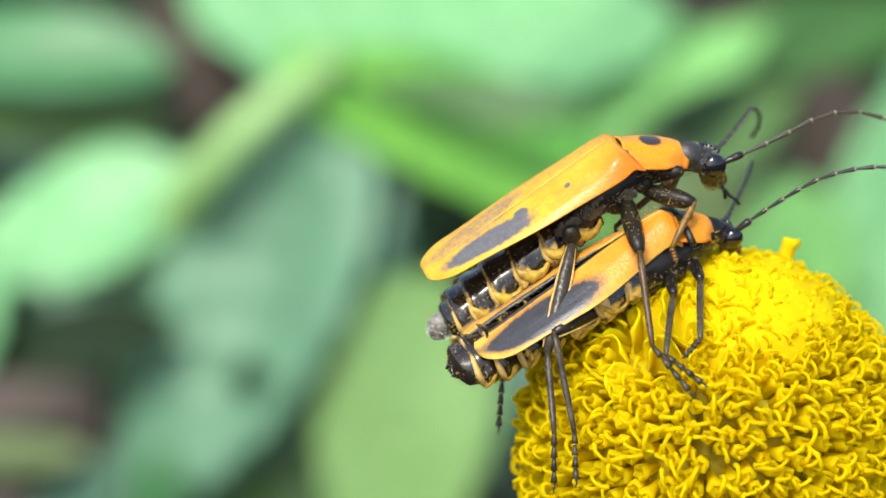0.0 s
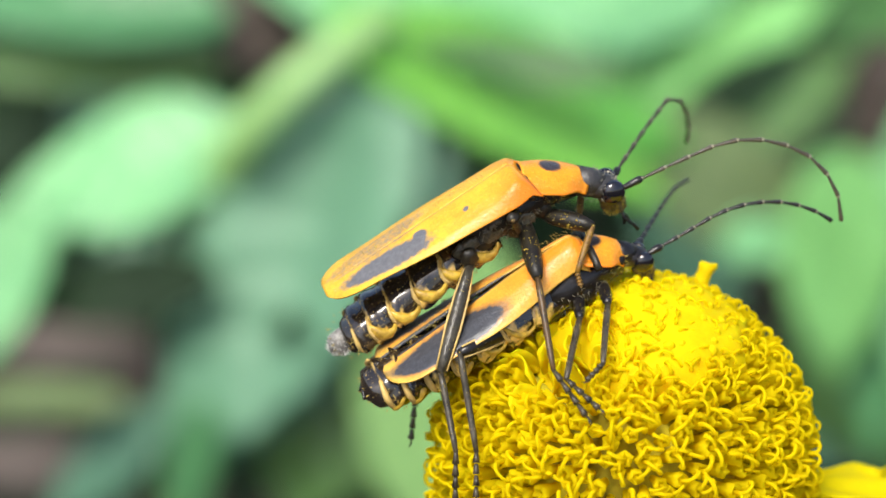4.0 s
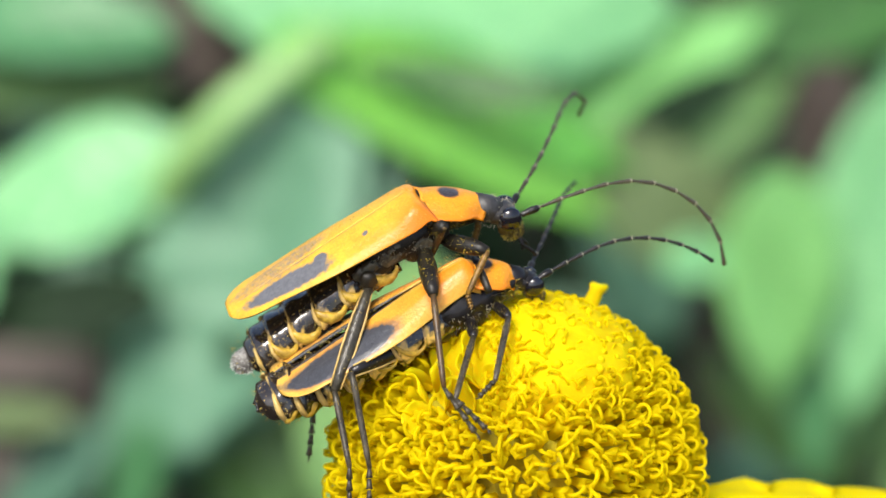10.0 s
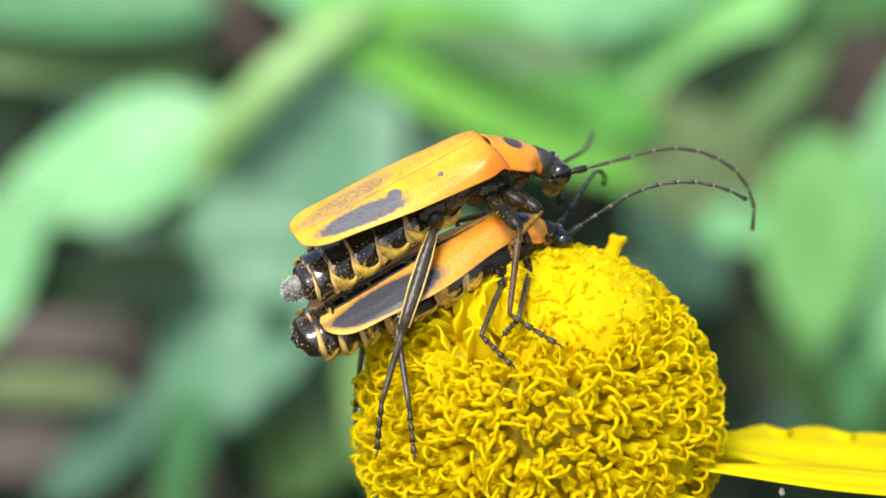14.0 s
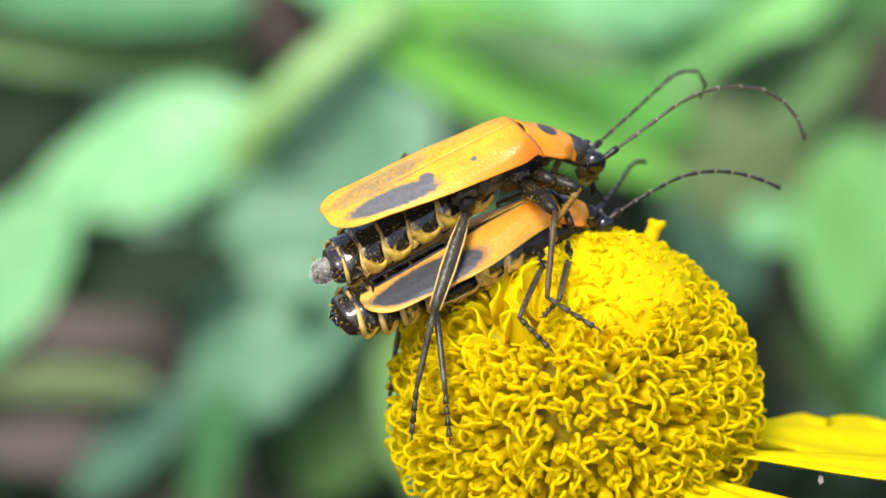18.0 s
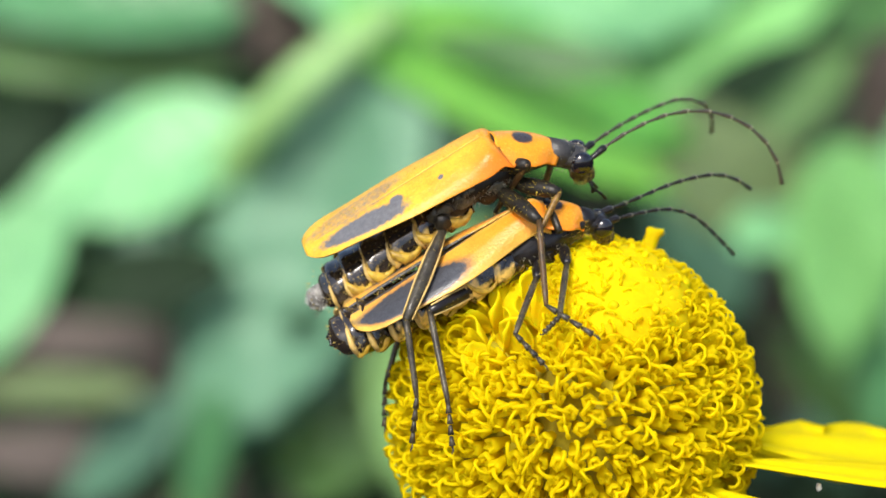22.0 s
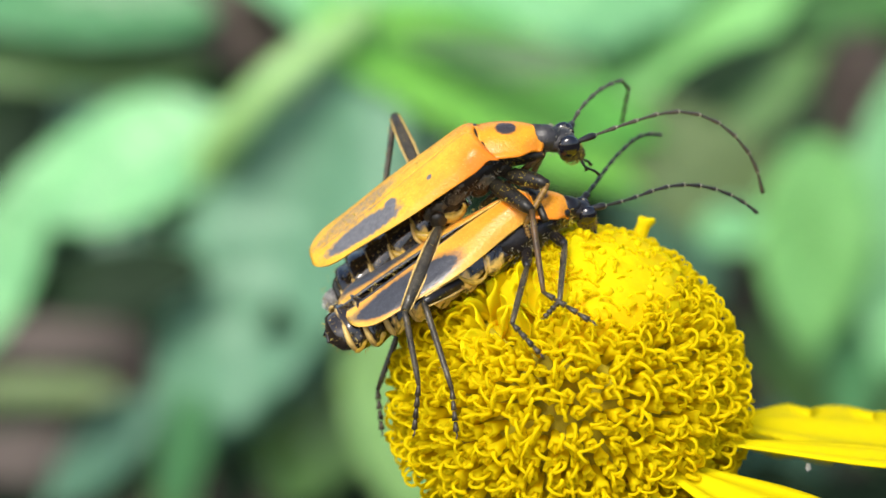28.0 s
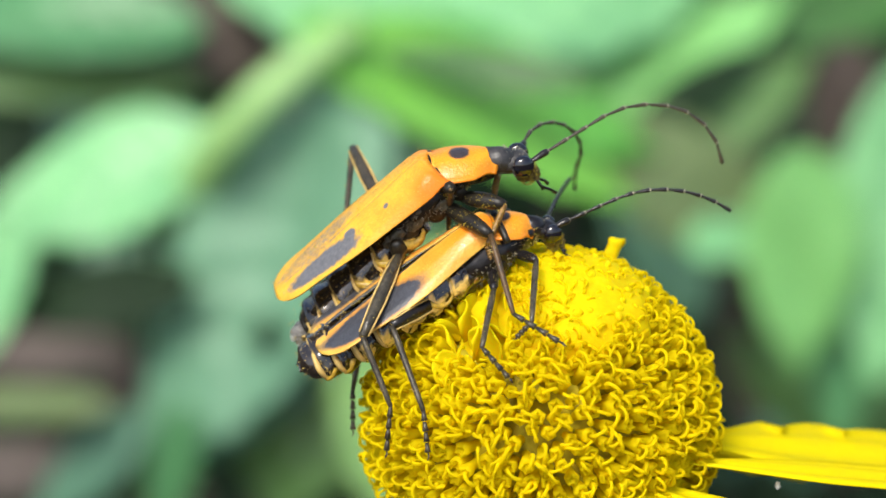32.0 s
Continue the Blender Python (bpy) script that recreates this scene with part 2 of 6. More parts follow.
# ---- mesh helpers (millimetres in, metres out) ----
def mesh(name, verts, faces, mat, smooth=True, **attributes):
    me = bpy.data.meshes.new(name)
    me.from_pydata([(x * MM, y * MM, z * MM) for x, y, z in verts], [], faces)
    if smooth:
        me.polygons.foreach_set("use_smooth", [True] * len(me.polygons))
    for key, values in attributes.items():
        me.attributes.new(key, "FLOAT", "POINT").data.foreach_set("value", list(values))
    me.materials.append(mat)
    return me


def part(name, me, parent, m=None, label=""):
    ob = new(name, me)
    ob.parent = parent
    ob.matrix_basis = m if m is not None else Matrix()
    return tagged(ob, label)


def local(x, y, z, rx=0, ry=0, rz=0):
    return pose(x * MM, y * MM, z * MM, rx, ry, rz)


def tube(points, radii, sides=8, flat=1.0, up=(0, 1, 0), caps=True):
    """A closed sweep along points; flat narrows it across up."""
    verts, faces = [], []
    pts = [Vector(p) for p in points]
    for i, p in enumerate(pts):
        d = (pts[min(i + 1, len(pts) - 1)] - pts[max(i - 1, 0)]).normalized()
        a = Vector(up) - d * d.dot(Vector(up))
        a = a.normalized() if a.length > 1e-4 else d.orthogonal().normalized()
        b = d.cross(a)
        for k in range(sides):
            t = 2 * math.pi * k / sides
            verts.append(p + (a * math.cos(t) * flat + b * math.sin(t)) * radii[i])
    n = len(pts)
    for i in range(n - 1):
        for k in range(sides):
            q = (k + 1) % sides
            faces.append((i * sides + k, i * sides + q, (i + 1) * sides + q, (i + 1) * sides + k))
    if caps:
        verts += [pts[0], pts[-1]]
        for k in range(sides):
            q = (k + 1) % sides
            faces.append((len(verts) - 2, q, k))
            faces.append((len(verts) - 1, (n - 1) * sides + k, (n - 1) * sides + q))
    return [tuple(v) for v in verts], faces


def ball(c, r, rings=8, sides=12):
    """An ellipsoid at c with half axes r."""
    verts, faces = [], []
    for i in range(rings + 1):
        a = math.pi * i / rings
        for k in range(sides):
            t = 2 * math.pi * k / sides
            verts.append((c[0] + r[0] * math.cos(a), c[1] + r[1] * math.sin(a) * math.cos(t), c[2] + r[2] * math.sin(a) * math.sin(t)))
    for i in range(rings):
        for k in range(sides):
            q = (k + 1) % sides
            faces.append((i * sides + k, (i + 1) * sides + k, (i + 1) * sides + q, i * sides + q))
    return verts, faces


def rugged(piece, depth, often):
    """Breaks a smooth form into uneven lumps and creases."""
    v, f = piece
    n = len(v)
    mid = Vector((sum(p[0] for p in v) / n, sum(p[1] for p in v) / n, sum(p[2] for p in v) / n))
    out = []
    for p in v:
        q = Vector(p)
        d = (q - mid).normalized()
        out.append(tuple(q + d * depth * (1.6 * abs(noise.noise(q * often)) + 0.7 * noise.noise(q * often * 2.7) - 0.4)))
    return out, f


def joined(*pieces):
    verts, faces = [], []
    for v, f in pieces:
        n = len(verts)
        verts += v
        faces += [tuple(i + n for i in q) for q in f]
    return verts, faces


def sheet(f, nu, nv, thick=0.05):
    """A surface f(u, v) -> point with thickness downward along its normal; returns verts, faces and each vertex's (u, v)."""
    top = [[Vector(f(i / nu, j / nv)) for j in range(nv + 1)] for i in range(nu + 1)]
    verts, faces, uv = [], [], []
    low = []
    for i in range(nu + 1):
        for j in range(nv + 1):
            du = top[min(i + 1, nu)][j] - top[max(i - 1, 0)][j]
            dv = top[i][min(j + 1, nv)] - top[i][max(j - 1, 0)]
            n = du.cross(dv)
            n = n.normalized() if n.length > 1e-9 else Vector((0, 0, 1))
            verts.append(tuple(top[i][j]))
            low.append(tuple(top[i][j] - n * thick))
            uv.append((i / nu, j / nv))
    m = nv + 1
    off = len(verts)
    verts += low
    uv += uv
    for i in range(nu):
        for j in range(nv):
            a, b, c, d = i * m + j, (i + 1) * m + j, (i + 1) * m + j + 1, i * m + j + 1
            faces += [(a, b, c, d), (a + off, d + off, c + off, b + off)]
    rim = [i * m for i in range(nu + 1)] + [nu * m + j for j in range(1, m)] + [i * m + nv for i in range(nu - 1, -1, -1)] + [j for j in range(nv - 1, 0, -1)]
    for a, b in zip(rim, rim[1:] + rim[:1]):
        faces.append((a, a + off, b + off, b))
    return verts, faces, uv


def smooth(a, b, x):
    t = min(1, max(0, (x - a) / (b - a)))
    return t * t * (3 - 2 * t)


# ---- ground ----
def ground():
    n, verts, faces = 60, [], []
    span = [-1 + 2 * i / n for i in range(n + 1)]
    far = [math.copysign(abs(s) ** 4 * 400 + abs(s) * 0.9, s) for s in span]
    for x in far:
        for y in far:
            near = 1 / (1 + (x * x + y * y) / 4)
            verts.append((x * 1000, y * 1000, 14 * near * noise.noise((x * 7, y * 7, 0)) + 5 * near * noise.noise((x * 31, y * 31, 3))))
    for i in range(n):
        for j in range(n):
            a = i * (n + 1) + j
            faces.append((a, a + n + 1, a + n + 2, a + 1))
    ob = new("ground", mesh("ground", verts, faces, SOIL))
    tagged(ob, "bare brown garden soil under the plants", "ground", kind="structure")


ground()

# ---- the flower ----
HEAD = Vector((-0.7, -0.3, 0.8))
AXIS = Vector((0.06, -0.33, 0.94)).normalized()
TURN = AXIS.to_track_quat("Z", "Y").to_matrix().to_4x4()
# the closed buds lie a little off the middle
CROWN = Vector((0.08, -0.42, 0.90)).normalized()


def hooked(seed, arms=2):
    """An open disc floret: a plump tube with a five-part star at its mouth and styles that curl over; z points out of the head."""
    r = random.Random(seed)
    sides, wide, tall = 10, r.uniform(0.26, 0.31), r.uniform(1.12, 1.34)
    prof = [(0.0, 0.52, 0.52, 0.0), (0.45, 0.66, 0.62, 0.0), (0.74, 0.94, 0.84, 0.0), (0.90, 1.03, 0.86, 0.0), (1.0, 0.90, 0.58, -0.07), (1.03, 0.62, 0.30, -0.12), (0.78, 0.20, 0.12, 0.0)]
    verts, faces = [], []
    for z, even, odd, sink in prof:
        for k in range(sides):
            a = 2 * math.pi * k / sides
            q = wide * (odd if k % 2 else even) * r.uniform(0.94, 1.06)
            verts.append((q * math.cos(a), q * math.sin(a), z * tall + (sink if k % 2 else 0) + r.uniform(-0.015, 0.015)))
    for i in range(len(prof) - 1):
        for k in range(sides):
            j = (k + 1) % sides
            faces.append((i * sides + k, i * sides + j, (i + 1) * sides + j, (i + 1) * sides + k))
    faces.append(tuple(range((len(prof) - 1) * sides, len(prof) * sides)))
    pieces = [(verts, faces)]
    turn = r.uniform(0, 2 * math.pi)
    for side in range(arms):
        a = turn + side * math.pi + r.uniform(-0.6, 0.6)
        rad, sweep = r.uniform(0.18, 0.28), r.uniform(2.7, 4.1)
        rise, lean = tall + r.uniform(0.04, 0.26), r.uniform(-0.5, 0.5)
        path = [(0, 0, tall * 0.8)]
        for i in range(8):
            p = sweep * i / 7
            out = rad * (1 - math.cos(p)) * 1.15 + 0.02
            w = lean * 0.3 * (i / 7) ** 2
            path.append((out * math.cos(a) - w * math.sin(a), out * math.sin(a) + w * math.cos(a), rise + rad * math.sin(p)))
        rr = r.uniform(0.058, 0.074)
        pieces.append(tube(path, [rr, rr, rr, rr * 0.95, rr * 0.95, rr, rr * 1.05, rr * 1.3, rr * 1.25], 6))
    return joined(*pieces)


def budded(seed):
    """A closed disc floret: a low soft dome with five shallow folds."""
    r = random.Random(seed)
    verts, faces = [], []
    sides = 10
    tall = r.uniform(0.40, 0.60)
    prof = [(0, 0.25), (tall * 0.45, 0.25), (tall * 0.72, 0.215), (tall * 0.92, 0.14), (tall, 0.05)]
    for i, (z, q) in enumerate(prof):
        for k in range(sides):
            a = 2 * math.pi * k / sides
            w = q * (1 + (0.05 if k % 2 else -0.06)) * r.uniform(0.93, 1.07)
            verts.append((w * math.cos(a), w * math.sin(a), z - (0.03 if k % 2 and i > 2 else 0)))
    for i in range(len(prof) - 1):
        for k in range(sides):
            j = (k + 1) % sides
            faces.append((i * sides + k, i * sides + j, (i + 1) * sides + j, (i + 1) * sides + k))
    faces.append(tuple(range((len(prof) - 1) * sides, len(prof) * sides)))
    return verts, faces


def flower():
    head = new("flower")
    head.matrix_world = LEAN @ Matrix.Translation(HEAD * MM)
    tagged(head, "yellow sneezeweed flower with a globe of curled florets", "flower")
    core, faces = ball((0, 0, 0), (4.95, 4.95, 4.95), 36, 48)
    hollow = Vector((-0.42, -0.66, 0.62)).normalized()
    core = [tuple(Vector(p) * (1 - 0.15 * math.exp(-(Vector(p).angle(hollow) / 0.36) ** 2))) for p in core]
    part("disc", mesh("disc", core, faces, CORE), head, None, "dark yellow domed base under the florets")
    spin = CROWN.to_track_quat("Z", "Y").to_matrix()
    crown, faces = [], []
    for i in range(15):
        a = radians(46) * i / 14
        for k in range(48):
            t = 2 * math.pi * k / 48
            d = Vector((math.sin(a) * math.cos(t), math.sin(a) * math.sin(t), math.cos(a)))
            low = (spin @ d).angle(hollow)
            q = 6.29 - 0.9 * smooth(0.66, 1.0, i / 14 + 0.10 * noise.noise(d * 4)) - 1.3 * math.exp(-(low / 0.36) ** 2) + 0.16 * noise.noise(d * 8) + 0.07 * noise.noise(d * 21)
            crown.append(tuple(spin @ d * q))
    faces = [(i * 48 + k, (i + 1) * 48 + k, (i + 1) * 48 + (k + 1) % 48, i * 48 + (k + 1) % 48) for i in range(14) for k in range(48)]
    part("crown", mesh("crown", crown, faces, BUD), head, None, "smooth yellow crown under the closed buds")
    r = random.Random(4)
    open_data = [hooked(i, (2, 1, 2, 1, 2, 1, 2, 0)[i % 8]) for i in range(16)]
    bud_data = [budded(i) for i in range(6)]
    open_mesh = [mesh("floret", v, f, POLLEN) for v, f in open_data]
    bud_mesh = [mesh("bud", v, f, BUD) for v, f in bud_data]
    # soft buds crowd the crown; the open florets grow and stand wider apart away from it
    kept = []
    cells = {}
    turn = TURN.to_3x3()
    for i in range(90000):
        z = 1 - 1.42 * r.random()
        q, a = math.sqrt(1 - z * z), r.uniform(0, 2 * math.pi)
        d = Vector((q * math.cos(a), q * math.sin(a), z))
        off = (turn @ d).angle(CROWN) + 0.10 * noise.noise(d * 3)
        bud = off < radians(33) and r.random() < 0.62
        ripe = smooth(radians(22), radians(58), off)
        gap = ((0.36 if bud else 0.29) + 0.175 * ripe) / 5.75
        cell = tuple(int((c + 1) * 9) for c in d)
        close = [o for x in (-1, 0, 1) for y in (-1, 0, 1) for w in (-1, 0, 1) for o in cells.get((cell[0] + x, cell[1] + y, cell[2] + w), ())]
        if (turn @ d).angle(hollow) > (0.38 if bud else 0.27) and all((d - o).length > gap for o in close):
            kept.append((d, bud, ripe))
            cells.setdefault(cell, []).append(d)
    near = sorted(kept, key=lambda k: (turn @ k[0]).y)
    chosen = set(id(k) for k in near[:300])
    sharp = None
    rest = {True: ([], []), False: ([], [])}
    for k in kept:
        d, bud, ripe = k
        d = turn @ d
        out = (d + Vector((r.uniform(-1, 1), r.uniform(-1, 1), r.uniform(-1, 1))) * 0.13).normalized()
        m = out.to_track_quat("Z", "Y").to_matrix().to_4x4() @ Matrix.Rotation(r.uniform(0, 6.28), 4, "Z")
        size = r.uniform(0.45, 0.85) if bud else (0.60 + 0.40 * ripe) * r.uniform(0.88, 1.1)
        dip = 1 - 0.15 * math.exp(-(d.angle(hollow) / 0.36) ** 2)
        m = Matrix.Translation(d * (6.40 - 0.50 * size + r.uniform(-0.09, 0.05) if bud else 6.15 - 1.24 * size + r.uniform(-0.10, 0.10)) * dip) @ m @ Matrix.Scale(size, 4)
        n = r.randrange(len(bud_data) if bud else len(open_data))
        if id(k) in chosen:
            mm = m.copy()
            mm.translation = m.translation * MM
            ob = part("bud" if bud else "floret", (bud_mesh if bud else open_mesh)[n], head, mm)
            if abs(mm.translation.y + 0.0046) < 0.0003:
                sharp = ob
        else:
            v, f = (bud_data if bud else open_data)[n]
            vs, fs = rest[bud]
            off = len(vs)
            vs += [tuple(m @ Vector(p)) for p in v]
            fs += [tuple(i + off for i in q) for q in f]
    for bud, (vs, fs) in rest.items():
        ob = part("bud_mass" if bud else "floret_mass", mesh("florets", vs, fs, BUD if bud else POLLEN), head)
        tagged(ob, kind="stuff")
    # the tall peg at the crown's edge
    m = Matrix.Translation(Vector((2.5, 0.6, 5.3)) * MM) @ Matrix.Rotation(radians(14), 4, "Y")
    v, f = tube([(-.15, 0, -.2), (-.08, 0, .2), (0, 0, .6), (.05, 0, 1.0), (.09, 0, 1.25), (.1, 0, 1.3)], [.8, .52, .30, .27, .37, .30], 11)
    v = [(x * (1 + 0.16 * math.sin(7 * math.atan2(y, x))), y, z + (0.09 * math.sin(9 * math.atan2(y, x)) if z > 1.2 else 0)) for x, y, z in v]
    part("tall_floret", mesh("tall_floret", v, f, BUD), head, m)
    # broad smooth scales that line the hollow
    across = hollow.orthogonal().normalized()
    over = hollow.cross(across)
    for i in range(11):
        a, q = i * 2.4, 0.05 + 0.30 * math.sqrt((i + 0.5) / 11)
        d = (hollow + (across * math.cos(a) + over * math.sin(a)) * q).normalized()
        wide, tall = r.uniform(1.3, 1.8), r.uniform(1.2, 1.6)

        def scale(u, v):
            s = v * 2 - 1
            return (wide * 0.5 * s * (0.55 + 0.7 * u - 0.6 * u * u * u), 0.13 * s * s * wide + 0.16 * u * u, tall * u * (1 - 0.16 * s * s * u))
        v, f, uv = sheet(scale, 8, 8, 0.06)
        m = d.to_track_quat("Z", "Y").to_matrix().to_4x4() @ Matrix.Rotation(r.uniform(0, 6.28), 4, "Z") @ Matrix.Rotation(radians(r.uniform(15, 45)), 4, "X")
        m.translation = d * 4.75 * MM
        part("scale", mesh("scale", v, f, BUD), head, m, "smooth yellow scale")
    v, f = rugged(ball((0, 0, 0), (0.10, 0.07, 0.16), 8, 10), 0.04, 9.0)
    part("fleck", mesh("fleck", v, f, PALE), head, local(8.3, -2.4, -2.35), "white fleck under a petal")
    # ray petals
    def ray(length, width, droop, lobes, scallop):
        def f(u, v):
            w = width * (0.25 + 0.75 * smooth(0, 0.55, u)) * (1 - 0.15 * smooth(0.8, 1, u))
            s = v * 2 - 1
            x = length * u * (1 - 0.10 * (1 - abs(math.cos(v * math.pi * lobes))) * smooth(0.6, 1, u))
            saw = -scallop * max(0, s) ** 2 * (math.sqrt((u * 4.6 + 0.25) % 1.0) - 0.75) * smooth(0.05, 0.3, u) * (1.25 - 0.8 * u)
            return (x, w * s * 0.5 + saw * 1.6, -droop * u * u * length - saw * 0.5 + 0.10 * math.sin(v * math.pi * 4) * smooth(0, .2, u))
        v, fc, uv = sheet(f, 48, 18, 0.07)
        return mesh("ray_petal", v, fc, RAY)
    rays = [
        (12, 5.0, 0.01, -2.2, 4.6, 2.0, -0.72, 20, 6, 9),
        (12, 3.4, 0.01, 0.0, 4.2, -2.3, -1.35, 10, 5, 2),
        (11, 4.4, 0.02, 0.0, 2.6, -3.4, -1.9, 20, 21, -28),
        (10, 4.4, 0.1, 0.0, 0.8, -4.4, -2.9, 0, 42, -74),
        (10, 4.4, 0.15, 0.0, -2.0, -4.0, -3.6, 0, 74, -112),
        (10, 4.4, 0.1, 0.0, -4.2, -1.0, -3.0, 0, 80, 172),
        (10, 4.4, 0.1, 0.0, -3.0, 3.4, -1.5, 0, 50, 130),
        (11, 4.6, 0.05, 0.0, 0.5, 4.6, -0.8, 0, 14, 85),
        (11, 4.6, 0.05, 0.0, 3.2, 3.6, -0.9, 4, 8, 46),
    ]
    for length, width, droop, scallop, x, y, z, rx, ry, rz in rays:
        part("ray_petal", ray(length, width, droop, 3, scallop), head, local(x, y, z, rx, ry, rz), "yellow petal with a notched tip")
    v, f = tube([(0, 0, -2.2), (0.3, 0, -6), (1.5, 3, -60), (3, 20, -170), (4, 30, -262)], [3.2, 1.5, 1.4, 1.5, 1.7], 10)
    part("stem", mesh("stem", v, f, STEM), head, Matrix.Rotation(radians(24), 4, "X"), "green flower stem")
    cup = [(math.cos(a) * q, math.sin(a) * q, z) for z, q in ((-2.4, 1.6), (-2.0, 3.4), (-1.2, 4.6)) for a in [2 * math.pi * k / 16 for k in range(16)]]
    cf = [(i * 16 + k, i * 16 + (k + 1) % 16, (i + 1) * 16 + (k + 1) % 16, (i + 1) * 16 + k) for i in range(2) for k in range(16)]
    part("calyx", mesh("calyx", [tuple(TURN @ Vector(p)) for p in cup], cf, STEM), head, None, "green cup under the flower head")
    # the lens is focused between the flower and the beetles
    cam.data.dof.focus_object = sharp
    return head


flower()


# ---- the beetles ----
def wing_case(side, mark_fn, tone_fn, mat, k):
    """One wing case; side -1 is the near one. u runs from shoulder to tip, v from the seam to the margin.
    k: front edge, length, half width, height of the seam at the shoulder, its fall to the tip, the fall's power, splay in degrees, narrowing to the tip, set-back of the shoulder, steepness of the far case, width at the front and where it is full."""
    front, length, wide, rise, fall, power, splay, taper, slant, far, waist, reach = k
    deep = far if side > 0 else 1.0

    def f(u, v):
        w = wide * (waist + (1 - waist) * smooth(0, reach, u)) * (1 - taper * smooth(0.4, 0.9, u))
        if u > 0.84:
            w *= math.sqrt(max(0.0, 1 - ((u - 0.84) / 0.165) ** 2)) * 0.80 + 0.20
        arch = (rise - 0.22 - 0.80 * fall * u ** power) * (0.9 - 0.25 * u) * deep
        a = v * radians(78)
        shoulder = (0.16 if side < 0 and waist > 0.6 else 0.0) * math.exp(-((u - 0.07) / 0.07) ** 2) * math.exp(-((v - 0.62) / 0.22) ** 2)
        rib = 0.006 * math.sin(v * 20) * smooth(0.02, 0.1, u) * smooth(1, 0.8, u)
        x = front - length * u - slant * v ** 1.25 * smooth(0.34, 0, u)
        y = w * math.sin(a) / math.sin(radians(78)) + 0.004 + length * u * math.sin(radians(splay))
        z = rise - fall * u ** power - arch * (1 - math.cos(a)) / (1 - math.cos(radians(78))) + shoulder + rib - 0.30 * smooth(0.055, 0, u) ** 2
        return (x, side * y, z)
    v, fc, uv = sheet(f, 60, 26, 0.07 * -side)
    return mesh("wing_case", v, fc, mat, True, mark=[mark_fn(a, b) for a, b in uv], tone=[tone_fn(a, b) for a, b in uv])


def oval(u, v, cu, cv, ru, rv, lean=0.0):
    return 1.5 - math.hypot((u - cu - lean * (v - cv)) / ru, (v - cv) / rv)


def segment_mesh(length, r0, r1, mat, sides=7, swell=0.0, bend=0.0):
    n = 6
    pts = [(bend * math.sin(math.pi * i / n), 0, length * i / n) for i in range(n + 1)]
    rad = [r0 + (r1 - r0) * i / n + swell * math.sin(math.pi * i / n) for i in range(n + 1)]
    rad[0] *= 0.75
    rad[-1] *= 0.8
    v, f = tube(pts, rad, sides)
    return mesh("segment", v, f, mat)


def tarsus_mesh(length, mat, r=0.085):
    pieces = []
    n = 4
    for i in range(n):
        a, b = length * 0.86 * i / n, length * 0.86 * (i + 0.92) / n
        pieces.append(tube([(0, 0, a), (0, 0, (a + b) / 2), (0, 0, b)], [r * 0.6, r * 0.85, r * 1.15], 6))
    for s in (-1, 1):
        pieces.append(tube([(0, 0, length * 0.84), (0.06 * s, 0.02, length * 0.93), (0.11 * s, -0.04, length)], [0.035, 0.03, 0.012], 5))
    return mesh("tarsus", *joined(*pieces), mat)


LEGS = {}
FEELERS = {}


def leg(beetle, key, name, hip, l1, l2, l3, thick, mats):
    """Thigh, shank and foot, each along its own z; the motion sets their places."""
    thigh = part(name, segment_mesh(l1, thick * 0.75, thick * 0.7, mats[0], 8, thick * 0.35, 0.06), beetle, local(*hip))
    v, f = rugged(ball((0, 0, 0), (0.30, 0.22, 0.36), 12, 14), 0.06, 3.4)
    part("coxa", mesh("coxa", v, f, DUSTED), beetle, local(hip[0] + 0.05, hip[1], hip[2] + 0.22, 0, 15, 0))
    hairs(thigh, None, (0, 0, l1 * 0.5), (thick * 0.95, thick * 0.95, l1 * 0.48), 40, 0.07, GOLD, 11, -1.0, 1.0, "yellow pollen and bristles")
    if mats[0] is DUSTED:
        hairs(thigh, None, (0, 0, l1 * 0.55), (thick * 0.92, thick * 0.92, l1 * 0.42), 80, 0.035, POLLEN_DUST, 13, -1.0, 1.0, "grains of yellow pollen", 2.2)
    shank = part("tibia", segment_mesh(l2, 0.125, 0.10, mats[1], 7, 0, 0.05), thigh)
    hairs(shank, None, (0, 0, l2 * 0.5), (0.105, 0.105, l2 * 0.5), 46, 0.12, GOLD, 12, -1.0, 1.0, "fine yellow bristles")
    if name == "hind_leg":
        for sy in (-1, 1):
            y = sy * thick
            v, f = tube([(-0.06, y * 0.55, 0.25), (-0.10, y * 0.92, l1 * 0.3), (-0.10, y * 0.98, l1 * 0.6), (-0.05, y * 0.72, l1 - 0.1)], [0.03, 0.042, 0.042, 0.03], 7)
            part("pale_edge", mesh("pale_edge", v, f, CREAM), thigh, None, "cream edge of the thigh")
    foot = part("tarsus", tarsus_mesh(l3, mats[2], 0.10), shank)
    LEGS[key] = (beetle, thigh, shank, foot, Vector(hip), l1, l2)


